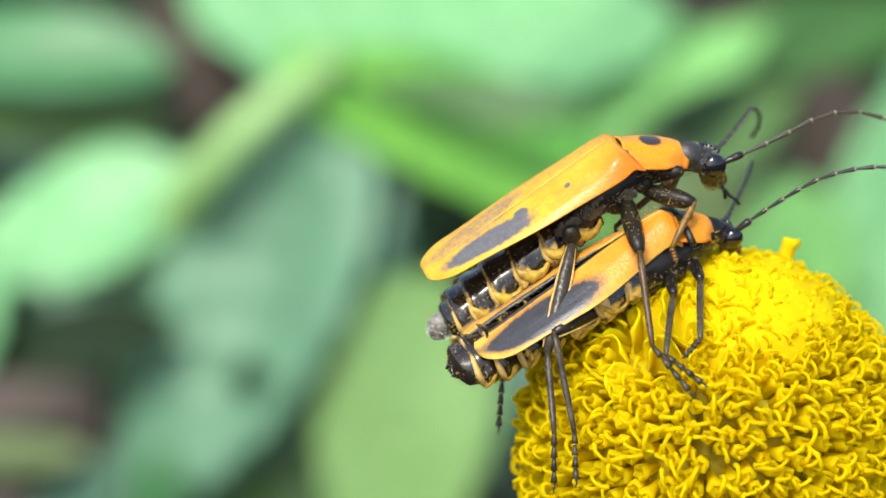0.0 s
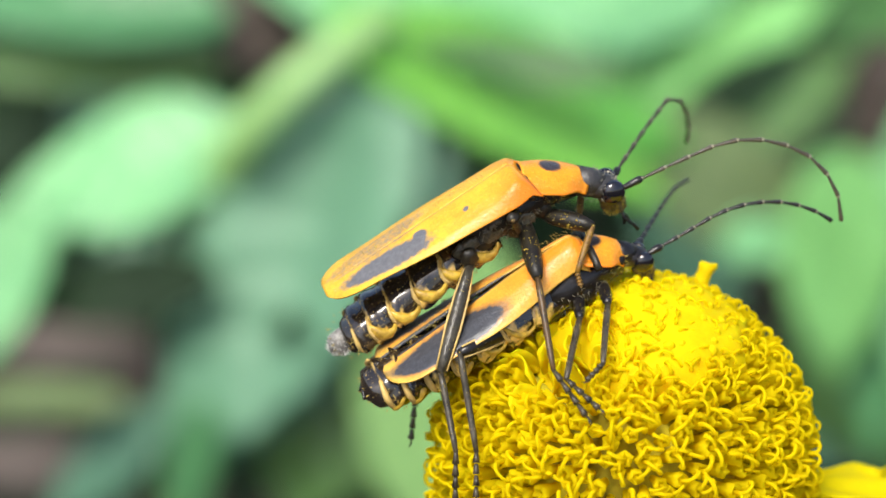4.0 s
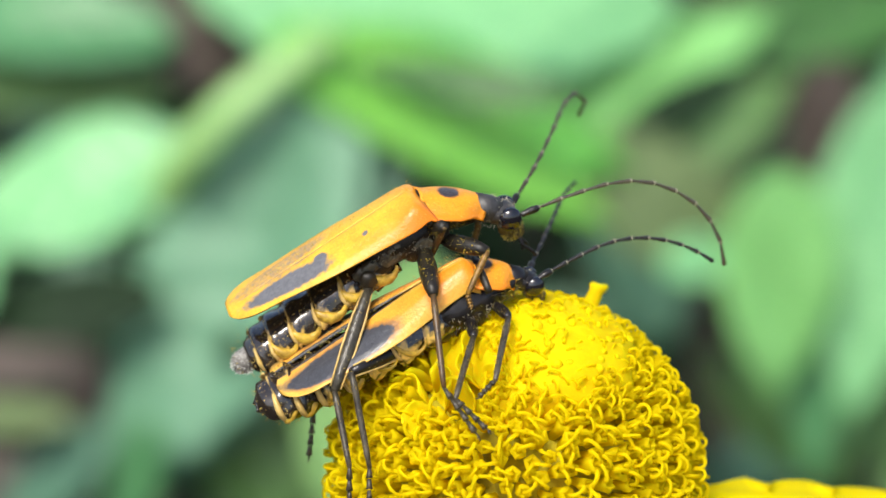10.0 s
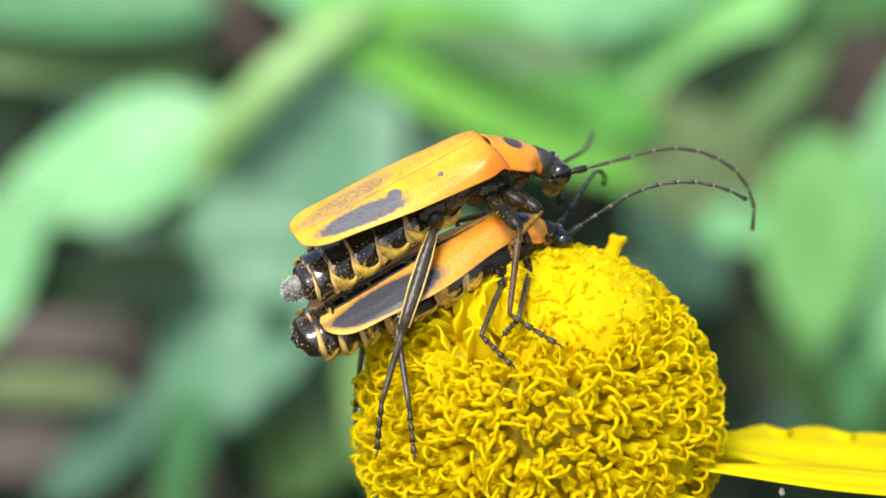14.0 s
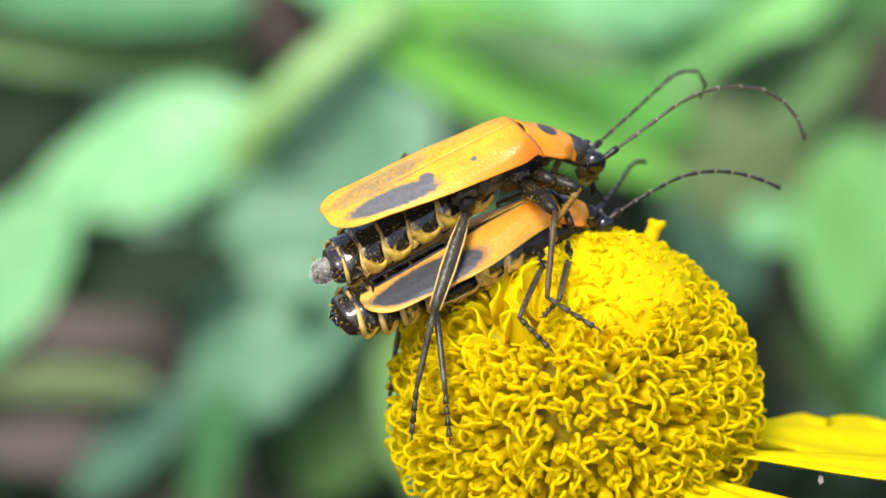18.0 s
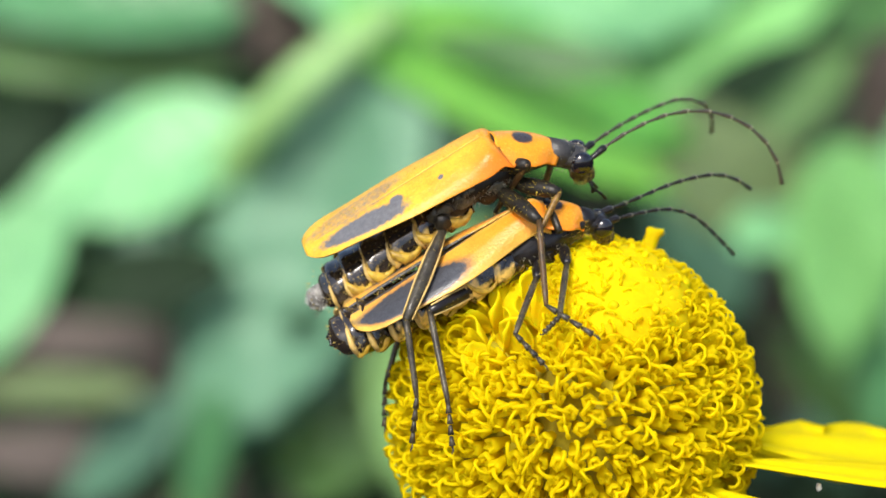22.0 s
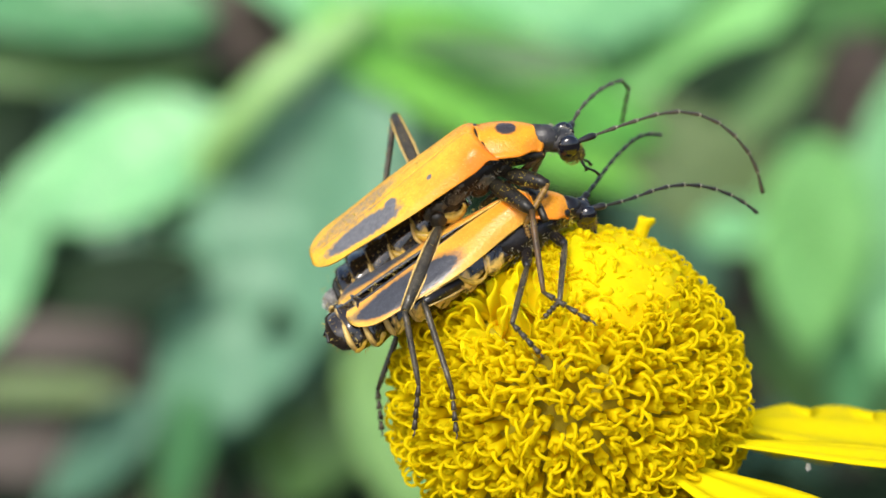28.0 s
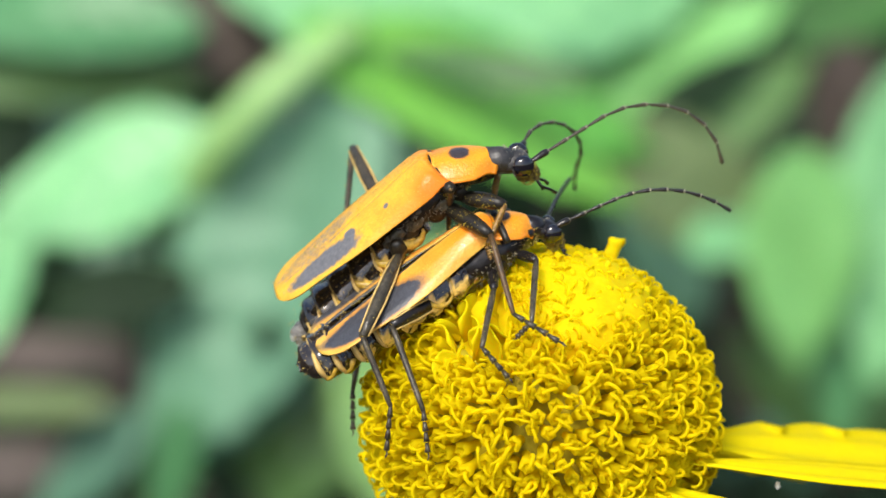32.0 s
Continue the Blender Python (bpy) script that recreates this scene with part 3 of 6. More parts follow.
def feeler(beetle, key, base, length):
    n = 11
    step = length / n
    first = None
    chain = []
    for i in range(n):
        r = 0.088 if i else 0.105
        r0 = r * (0.55 if i else 0.5)
        pts = [(0, 0, 0), (0, 0, step * 0.15), (0, 0, step * 0.7), (0, 0, step * 0.93), (0, 0, step * 1.02)]
        rad = [r0 * 0.8, r0, r * 0.8, r, r * 0.6] if i else [r0, r * 0.8, r * 1.25, r * 1.2, r * 0.6]
        v, f = tube(pts, rad, 7)
        me = mesh("antenna_segment", v, f, BLACK if i < 3 else GREY)
        if i:
            ring, rf = tube([(0, 0, step * -0.05), (0, 0, step * 0.05)], [r * 0.88, r * 0.80], 7)
            v, f = joined((v, f), (ring, rf))
            me = mesh("antenna_segment", v, f, BLACK if beetle is LOWER else GREY)
            me.materials.append(JOINT)
            me.polygons.foreach_set("material_index", [0] * (len(f) - len(rf)) + [1] * len(rf))
        ob = part("antenna" if not i else "antenna_segment", me, beetle if not i else first)
        first = first or ob
        chain.append(ob)
    FEELERS[key] = (beetle, chain, Vector(base), step)


def hairs(parent, m, c, r, n, length, mat, seed, low=-1.0, high=1.0, label="fine down", stout=1.0):
    """Short bristles that stand out of an ellipsoid at c with half axes r, between two heights of its surface."""
    q = random.Random(seed)
    verts, faces = [], []
    while n:
        d = Vector((q.gauss(0, 1), q.gauss(0, 1), q.gauss(0, 1))).normalized()
        if not low <= d.z <= high:
            continue
        n -= 1
        p = Vector((c[0] + d.x * r[0], c[1] + d.y * r[1], c[2] + d.z * r[2]))
        w = (d + Vector((q.uniform(-0.6, 0.6), q.uniform(-0.6, 0.6), q.uniform(-0.6, 0.6)))).normalized()
        a = w.orthogonal().normalized()
        b = w.cross(a)
        k = len(verts)
        t = q.uniform(0.011, 0.019) * stout
        verts += [tuple(p + a * t), tuple(p - a * t * 0.5 + b * t * 0.87), tuple(p - a * t * 0.5 - b * t * 0.87), tuple(p + w * length * q.uniform(0.5, 1.2))]
        faces += [(k, k + 1, k + 3), (k + 1, k + 2, k + 3), (k + 2, k, k + 3)]
    return part("hairs", mesh("hairs", verts, faces, mat, False), parent, m, label)


def belly(beetle, axis, wide, high, blunt, n=7, plates=(), lumps=False):
    """The abdomen in ringed plates along axis, each with its pale hind edge and a yellow patch on its flank."""
    pts = [Vector(p) for p in axis]

    def at(s):
        k = min(len(pts) - 2, int(s * (len(pts) - 1)))
        return pts[k].lerp(pts[k + 1], s * (len(pts) - 1) - k)
    for i in range(n):
        verts, faces, mark = [], [], []
        sides, rows = 30, 12
        front = 1 - smooth(2.5, 5.5, i)
        for j in range(rows + 1):
            g = j / rows
            for k in range(sides):
                a = 2 * math.pi * k / sides
                flank = math.exp(-((math.sin(a) + 0.15) / 0.45) ** 2)
                # the hind edge bows back on the flanks
                s = (i + g * (1.06 + 0.16 * flank)) / (n + 0.2)
                p = at(min(1, s))
                taper = (1 - blunt * smooth(0.70, 1.02, s) - 0.25 * smooth(0.88, 1.0, s) ** 2) * (0.85 + 0.15 * smooth(0, 0.3, s))
                rag = noise.noise((i * 3.1 + g * 2.6, k * 0.5, 7.0))
                fine = noise.noise((i * 5.3 + g * 6.0, k * 1.1, 2.0))
                lip = 0.94 + 0.17 * smooth(0.1, 0.9, g) * (1 if i < n - 1 else 0.2) - (0.16 if i < n - 1 else 0.5) * smooth(0.93 if i < n - 1 else 0.6, 1, g) + 0.05 * rag - 0.10 * math.exp(-((math.sin(a) - 0.30) / 0.10) ** 2)
                verts.append((p.x, p.y + wide * taper * lip * math.cos(a), p.z + high * taper * lip * math.sin(a)))
                patch = (0.9 + 0.5 * fine) * math.exp(-((math.sin(a) + 0.25 - 0.45 * g + 0.3 * rag) / (0.20 + 0.26 * front)) ** 2) * smooth(0.2, 0.6, g + 0.5 * rag) * (0.55 + 0.85 * front)
                edge = smooth(0.84, 0.91, g + 0.08 * fine) * (0.72 + 0.5 * rag)
                under = smooth(-0.55, -0.85, math.sin(a) + 0.3 * rag) * 0.75
                mark.append((max(edge * 0.55, patch * 0.6, under) + 0.22 * fine) * (1 if i < n - 1 else smooth(1.0, 0.8, g)))
        for j in range(rows):
            for k in range(sides):
                q = (k + 1) % sides
                faces.append((j * sides + k, (j + 1) * sides + k, (j + 1) * sides + q, j * sides + q))
        faces.append(tuple(range(rows * sides, (rows + 1) * sides)))
        faces.append(tuple(reversed(range(sides))))
        part("abdomen_segment", mesh("abdomen_segment", verts, faces, BELLY, True, mark=mark, tone=[0] * len(mark)), beetle)
    # each flank carries yellow hooks that run down the hind edge of a plate and turn forward under it
    def flank(i, back, up, side, proud):
        s = min(1, (i + back) / (n + 0.2))
        p = at(s)
        k = (1 - blunt * smooth(0.70, 1.02, s)) * (0.85 + 0.15 * smooth(0, 0.3, s)) * proud
        return (p.x, p.y + side * wide * k * math.sqrt(1 - up * up), p.z + high * k * up)
    for i, hook in plates:
        for side in (-1, 1):
            if hook:
                way = [(1.12, 0.62), (1.04, 0.40), (0.92, 0.16), (0.74, -0.10), (0.52, -0.26), (0.30, -0.22), (0.14, -0.02), (0.08, 0.16)]
                path = [flank(i, g, u + 0.05 * (i % 3 - 1), side, 1.07) for g, u in way]
                v, f = rugged(tube(path, [q * (0.62 if lumps else 1.2) for q in (0.05, 0.10, 0.15, 0.17, 0.14, 0.09, 0.06, 0.03)], 9, 0.8), 0.035, 4.0)
                part("flank_hook", mesh("flank_hook", v, f, LOBE), beetle, None, "yellow hooked edge of a plate")
            path = [flank(i, 1.06 + 0.10 * math.sin(math.pi * k / 8), 0.80 - (0.9 if hook else 1.2) * k / 8, side, 1.09) for k in range(9)]
            v, f = tube(path, [q * (1.5 if lumps and i > 3 else 1) for q in (0.03, 0.05, 0.06, 0.07, 0.075, 0.075, 0.07, 0.06, 0.03)], 7)
            part("pale_ridge", mesh("pale_ridge", v, f, CREAM), beetle, None, "cream ridge on the hind edge")
            if lumps:
                v, f = rugged(ball((0, 0, 0), (0.34, 0.16, 0.26), 10, 14), 0.06, 3.0)
                x, y, z = flank(i, 0.80, -0.25, side, 0.93)
                part("flank_lobe", mesh("flank_lobe", v, f, LOBE), beetle, local(x, y, z, side * 30, -30, 0), "glossy yellow lobe")
    for s in (0.2, 0.4, 0.6, 0.8):
        p = at(s)
        hairs(beetle, None, tuple(p), (1.0, wide, high), 110, 0.16, GOLD, int(s * 50), -1.0, 0.7, "short golden hairs on the abdomen")


def beetle(upper):
    b = new("beetle")
    if upper:
        tagged(b, "orange soldier beetle with dark wing patches clasping another beetle", "beetle", "mating beetles")
        mark = lambda u, v: max(oval(u, v, 0.70, 0.45, 0.215, 0.30, -0.10), oval(u, v, 0.515, 0.28, 0.035, 0.12), oval(u, v, 0.285, 0.36, 0.013, 0.05) + 0.12, min(0.44, 0.7 * oval(u, v, 0.72, 0.0, 0.22, 0.09)))
        tone = lambda u, v: 0.8 * smooth(0.50, 0.05, u) * smooth(0.1, 0.8, v) + 0.35 * smooth(0.18, 0.03, u) + 0.05
        mat, k = WING_UP, (0.40, 7.40, 1.48, 1.03, 0.91, 1.0, 0.0, 0.22, -0.30, 1.45, 0.82, 0.12)
        far_mark = lambda u, v: min(0.47, 0.7 * oval(u, v, 0.72, 0.22, 0.26, 0.26, -0.2))
        fore = local(0.34, 0, 0.75, 0, 32, 0)
        plate, hx, hz, hs, spot = 2.42, 3.02, -0.68, 0.96, (0.42, 0.5, 0.15, 0.15)
    else:
        tagged(b, "amber soldier beetle with black wing patches standing on the flower", "beetle", "mating beetles")
        mark = lambda u, v: max(oval(u, v, 0.70, 0.50, 0.275, 0.37, -0.10), 1.2 * oval(u, v, 0.70, 0.0, 0.33, 0.05))
        far_mark = mark
        tone = lambda u, v: (0.40 + 0.55 * smooth(0.50, 0.05, u) * smooth(0.9, 0.3, v)) * smooth(0.98, 0.86, v) * smooth(0.99, 0.90, u) * smooth(0.0, 0.12, v)
        mat, k = WING_LOW, (0.35, 7.7, 1.62, 1.10, 0.85, 1.35, 1.6, 0.05, 0.25, 2.4, 0.52, 0.55)
        fore = local(0.15, 0, 0.76, 0, 31, 0)
        plate, hx, hz, hs, spot = 1.62, 2.12, -0.60, 0.80, (0.25, 0.5, 0.2, 0.17)
    for side in (-1, 1):
        part("wing_case", wing_case(side, mark if side < 0 else far_mark, tone, mat, k), b)

    q = random.Random(31 if upper else 32)
    verts, faces = [], []
    for n in range(260):
        u = q.random()
        w = Vector((k[0] - k[1] * u, q.uniform(0.0, 0.5), k[3] - k[4] * u ** k[5] - 0.02))
        d = Vector((-q.uniform(0.3, 0.9), q.uniform(-0.4, 0.4), 1)).normalized() * q.uniform(0.05, 0.13)
        i = len(verts)
        verts += [tuple(w + Vector((0.014, 0, 0))), tuple(w + Vector((-0.014, 0.012, 0))), tuple(w + Vector((-0.014, -0.012, 0))), tuple(w + d)]
        faces += [(i, i + 1, i + 3), (i + 1, i + 2, i + 3), (i + 2, i, i + 3)]
    part("hairs", mesh("hairs", verts, faces, GOLD, False), b, None, "fine golden down on the back")

    # shield behind the head
    def shield(u, v):
        s = v * 2 - 1
        w = (1.18 if upper else 1.05) * (0.84 + 0.16 * math.sin(math.pi * min(1, u * 1.1))) * (1 - 0.30 * smooth(0.6, 1, u))
        x = plate * (u - 0.10 * s * s * (1 - u) + 0.02 - 0.10 * s * s * u)
        z = 0.02 + 0.10 * math.sin(math.pi * u) - 0.12 * u - 0.60 * abs(s) ** 2.2 + 0.12 * smooth(0.80, 1, abs(s)) + 0.07 * smooth(0.12, 0, u) - 0.10 * smooth(0.8, 1, u)
        return (x, w * s, z)
    v, f, uv = sheet(shield, 24, 28, 0.06)
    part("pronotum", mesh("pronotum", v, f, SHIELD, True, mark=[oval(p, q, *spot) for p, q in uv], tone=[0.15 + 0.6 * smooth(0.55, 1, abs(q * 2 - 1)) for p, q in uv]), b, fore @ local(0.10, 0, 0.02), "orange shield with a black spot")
    v, f = ball((0.36, 0, k[3] - 0.46), (0.24, 0.26, 0.14), 6, 10)
    part("scutellum", mesh("scutellum", v, f, BLACK), b)
    # dark tube added for the shade in the gap between shield and wing cases
    arc = [(0.44 - 0.10 * (y / 1.15) ** 2, y, k[3] - 0.44 - 0.46 * abs(y / 1.15) ** 2.2) for y in [-1.2 + 0.2 * i for i in range(13)]]
    v, f = rugged(tube(arc, [0.13] * 13, 8), 0.03, 5.0)
    part("crevice_shade", mesh("crevice_shade", v, f, DUSTED), b, None, "dark tube standing in for the shaded crevice behind the shield")
    # thorax below the wing cases
    v, f = joined(rugged(ball((-0.7, 0, -0.40), (1.9, 1.02, 0.80), 22, 30), 0.10, 1.7), rugged(ball((0.75, 0, -0.45), (0.75, 0.72, 0.62), 16, 24), 0.09, 2.3), rugged(ball((-1.7, -0.62, -0.75), (0.55, 0.36, 0.42), 12, 16), 0.06, 2.1), rugged(ball((-0.5, -0.72, -0.7), (0.5, 0.3, 0.5), 12, 16), 0.06, 2.5), rugged(ball((-1.7, 0.62, -0.75), (0.55, 0.36, 0.42), 12, 16), 0.06, 2.1), rugged(ball((-0.5, 0.72, -0.7), (0.5, 0.3, 0.5), 12, 16), 0.06, 2.5))
    part("thorax", mesh("thorax", v, f, DUSTED if upper else BLACK), b, None, "black thorax dusted with yellow pollen")
    for side in (-1, 1) if upper else ():
        for x, z, rx, rz, turn in ((-1.25, -0.42, 0.62, 0.34, -20), (-0.25, -0.55, 0.40, 0.30, 25), (-2.3, -0.55, 0.50, 0.26, -10)):
            v, f = rugged(ball((0, 0, 0), (rx, 0.13, rz), 20, 28), 0.11, 4.2)
            part("flank_plate", mesh("flank_plate", v, f, FLANK), b, local(x, side * 0.87, z, side * 14, turn, 0), "silver-grey downy plate")
    v, f = ball((plate * 0.5, 0, -0.5), (plate * 0.55, 0.72, 0.42), 8, 14)
    part("neck", mesh("neck", *rugged((v, f), 0.07, 2.4), BLACK), b, fore)
    hairs(b, None, (-0.7, 0, -0.40), (1.85, 1.05, 0.82), 420, 0.22, SILVER, 5, -1.0, 0.2, "grey down on the thorax")
    hairs(b, None, (0.75, 0, -0.45), (0.75, 0.74, 0.64), 140, 0.2, GOLD, 6, -1.0, 0.3, "yellow down on the chest")
    v, f = joined(ball((hx, 0, hz), (0.70 * hs, 0.54 * hs, 0.44 * hs), 10, 14), tube([(hx - 0.95 * hs, 0, hz + 0.24 * hs), (hx - 0.4 * hs, 0, hz + 0.12 * hs), (hx, 0, hz + 0.02)], [0.5 * hs, 0.52 * hs, 0.44 * hs], 14))
    head = part("head", mesh("head", v, f, SOOT if upper else BLACK), b, fore, "black head with grey down")
    hairs(head, None, (hx - 0.1, 0, hz), (0.72 * hs, 0.58 * hs, 0.52 * hs), 200 if upper else 50, 0.14 if upper else 0.08, SILVER, 7)
    hairs(head, None, (hx + 0.60 * hs, 0, hz - 0.58 * hs), (0.36 * hs, 0.32 * hs, 0.52 * hs), 130, 0.13, GOLD, 8, -1.0, 0.6, "yellow bristles round the mouth")
    hairs(head, None, (hx + 0.60 * hs, 0, hz - 0.58 * hs), (0.37 * hs, 0.34 * hs, 0.54 * hs), 180, 0.05, POLLEN_DUST, 9, -1.0, 0.8, "grains of yellow pollen", 2.2)
    for s in (-1, 1):
        v, f = ball((hx + 0.34 * hs, 0.46 * s * hs, hz - 0.04), (0.43 * hs, 0.30 * hs, 0.45 * hs), 14, 18)
        part("eye", mesh("eye", v, f, EYE), head)
    v, f = joined(rugged(ball((hx + 0.46 * hs, 0, hz - 0.50 * hs), (0.38 * hs, 0.33 * hs, 0.48 * hs), 14, 18), 0.07, 4.0), rugged(ball((hx + 0.82 * hs, 0, hz - 0.72 * hs), (0.28 * hs, 0.22 * hs, 0.32 * hs), 12, 14), 0.07, 4.5), tube([(hx + 0.8 * hs, -0.16, hz - 0.75 * hs), (hx + 0.94 * hs, -0.1, hz - 0.95 * hs), (hx + 1.04 * hs, -0.02, hz - 1.0 * hs)], [0.1, 0.07, 0.03], 7))
    part("muzzle", mesh("muzzle", v, f, MUZZLE), head, None, "muzzle dusted with yellow pollen")
    for s, a in ((-1, 0.5), (1, 0.35), (-0.4, 0.05)):
        q = (hx + 0.90 * hs, 0.2 * s, hz - 0.92 * hs)
        v, f = tube([q, (q[0] + 0.12, q[1] + 0.06 * s, q[2] - 0.22), (q[0] + 0.14 + 0.7 * a, q[1] + 0.1 * s, q[2] - 0.34 - 0.2 * a), (q[0] + 0.17 + 0.95 * a, q[1] + 0.1 * s, q[2] - 0.46 - 0.3 * a)], [0.06, 0.05, 0.05, 0.07], 6)
        part("palp", mesh("palp", v, f, BLACK), head)
    if upper:
        belly(b, [(-1.2, 0, -0.95), (-3.0, 0, -1.18), (-5.0, 0, -1.58), (-6.5, 0, -1.92), (-7.4, 0, -2.08)], 1.02, 0.75, 0.35, 7, ((0, True), (1, True), (2, True), (3, True), (4, True), (5, False)))
        v, f = rugged(tube([(-6.9, 0, -1.98), (-7.2, 0, -2.05), (-7.5, 0, -2.1), (-7.74, 0, -2.08), (-7.8, 0, -2.07)], [0.36, 0.46, 0.44, 0.34, 0.16], 18, 0.75), 0.05, 3.0)
        part("abdomen_tip", mesh("abdomen_tip", v, f, DOWN), b, None, "grey-white tip of the abdomen")
        hairs(b, None, (-7.36, 0, -2.08), (0.47, 0.42, 0.38), 320, 0.12, PALE, 21, -1.0, 1.0, "pale fringe round the tip")
    else:
        belly(b, [(-1.0, 0, -0.45), (-4.0, 0, -0.52), (-6.5, 0, -0.58), (-8.35, 0, -0.45)], 1.2, 0.86, 0.30, 8, ((1, True), (2, True), (3, False), (4, False), (5, False), (6, False)), True)
    return b


UPPER, LOWER = beetle(True), beetle(False)
for who, tag, hips in ((UPPER, "u", ((0.45, -1.05), (-0.2, -0.85), (-2.4, -0.95))), (LOWER, "l", ((0.35, -0.75), (-0.5, -0.7), (-2.5, -0.75)))):
    for s, near in ((-1, "n"), (1, "f")):
        for (hx, hz), pair, lens in zip(hips, ("front", "mid", "hind"), {'u': ((1.75, 1.6, 0.5), (2.5, 3.2, 2.2), (3.8, 3.0, 1.9)), 'l': ((1.4, 3.0, 0.9), (1.5, 2.9, 1.7), (3.0, 3.2, 1.7))}[tag]):
            if tag + near + pair == "unhind":
                lens = (3.8, 2.6, 1.9)
            mats = (DUSTED, BROWN, BROWN) if (tag, pair) == ("u", "front") else (DUSTED, UMBER, GREY) if (tag, pair) == ("u", "mid") else (OLIVE, GREY, GREY) if pair == "hind" and tag == "u" else (BLACK, GREY, GREY)
            leg(who, tag + near + pair, pair + "_leg", (hx, (1.15 if tag + pair == "uhind" else 0.55) * s, hz), *lens, 0.25 if pair == "hind" else 0.29 if tag == "u" else 0.19, mats)
feeler(UPPER, "A", (3.02, -0.3, -1.75), 9.3)
feeler(UPPER, "B", (2.90, 0.3, -1.72), 9.3)
feeler(LOWER, "C", (2.02, -0.3, -0.85), 6.9)
feeler(LOWER, "D", (1.95, 0.3, -0.82), 6.9)


# ---- the plants behind ----
def leaf_mesh(length, width, mat, curl=0.12, seed=0, teeth=0.03):
    r = random.Random(seed)
    ph = r.uniform(0, 6)

    def f(u, v):
        s = v * 2 - 1
        w = width * 0.5 * (math.sin(math.pi * min(1, 0.03 + u ** 0.8)) ** 0.75) * (1 + teeth * math.sin(u * 60))
        z = curl * length * math.sin(u * 2.4) * 0.5 + 0.16 * w * abs(s) + 0.03 * width * math.sin(u * 9 + ph + 3 * s) - 0.02 * width * math.cos(u * 44 - abs(s) * 8)
        return (w * s, length * u, z)
    v, fc, uv = sheet(f, 30, 14, 0.25)
    return mesh("leaf", v, fc, mat)


def plant(label, stalk, leaves):
    """A plant with its stalk (points in the leaning frame) and leaves: base, tip, width, material, twist, seed."""
    p = new("plant")
    root = LEAN @ (Vector(stalk[-1]) * MM)
    root.z = 0
    p.matrix_world = Matrix.Translation(root)
    tagged(p, label, "plant", "plants behind the flower")
    inv = p.matrix_world.inverted() @ LEAN
    pts = [inv @ (Vector(q) * MM) / MM for q in stalk]
    pts.append(Vector((0, 0, -4)))
    rad = [2.0 + 1.0 * i / len(pts) for i in range(len(pts))]
    v, f = tube([tuple(q) for q in pts], rad, 9)
    part("stalk", mesh("stalk", v, f, STALK), p, None, "pale green stalk")
    for base, tip, width, mat, face, curl, seed in leaves:
        a, t = Vector(base), Vector(tip)
        d = (t - a)
        y = d.normalized()
        n = Vector(face) - y * y.dot(Vector(face))
        n.normalize()
        x = y.cross(n)
        m = Matrix((x, y, n)).transposed().to_4x4()
        m.translation = a * MM
        part("leaf", leaf_mesh(d.length, width, mat, curl, seed), p, inv @ m)
    return p


plant("leafy green plant with large mint and blue-green leaves", [(-10.2, 206.0, 33.5), (-13.8, 205.0, 31.0), (-19.7, 204.0, 26.4), (-25.1, 204.0, 21.0), (-29.6, 216.0, 15.0), (-33.1, 232.0, 8.2), (-35.7, 252.0, -20.9)], [
    ((-27.9, 238.0, 46.7), (33.3, 246.0, 38.9), 40.2, LEAF_MINT, (0, -1, 0.7), 0.05, 1),
    ((-22.2, 243.0, 42.2), (10.9, 251.0, 37.5), 11.5, LEAF_MINT, (0, -1, 0.7), 0.05, 2),
    ((15.7, 240.0, 24.4), (43.6, 248.0, 40.8), 14.1, LEAF_SPRING, (-0.1, -1, 0.8), 0.05, 3),
    ((-16.9, 208.0, 33.7), (20.7, 216.0, 13.1), 14.6, LEAF_LIME, (-0.2, -1, 0.9), 0.05, 4),
    ((-12.3, 222.0, 33.0), (24.2, 230.0, 20.0), 14.7, LEAF_BRIGHT, (-0.2, -1, 0.5), 0.05, 5),
    # thin dark leaf that stands in for the shading below the mint leaf
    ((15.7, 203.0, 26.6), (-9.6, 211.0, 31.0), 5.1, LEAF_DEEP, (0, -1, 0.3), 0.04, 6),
    ((-6.5, 213.0, 29.2), (-34.3, 221.0, -19.7), 27.2, LEAF_TEAL, (-0.3, -1, 0.3), 0.08, 7),
    # added over the blue-green leaf as its lighter, sky-lit lower part
    ((-8.9, 207.0, 25.7), (-34.4, 215.0, -18.0), 22.5, LEAF_TEAL_LIT, (-0.3, -1, 0.4), 0.04, 8),
    ((-25.4, 214.0, 20.5), (-54.1, 222.0, 11.3), 16.5, LEAF_MINT, (0, -1, 0.6), 0.08, 9),
    ((-46.6, 208.0, 12.9), (-62.4, 216.0, -9.3), 12.2, LEAF_MINT, (0, -1, 0.5), 0.08, 10),
    ((-29.1, 236.0, 35.5), (-70.3, 244.0, 38.4), 13.3, LEAF_MID, (0, -1, 0.7), 0.08, 11),
    ((-30.1, 240.0, 29.4), (-71.0, 248.0, 30.9), 7.4, LEAF_FERN, (0, -1, 0.4), 0.06, 12),
])
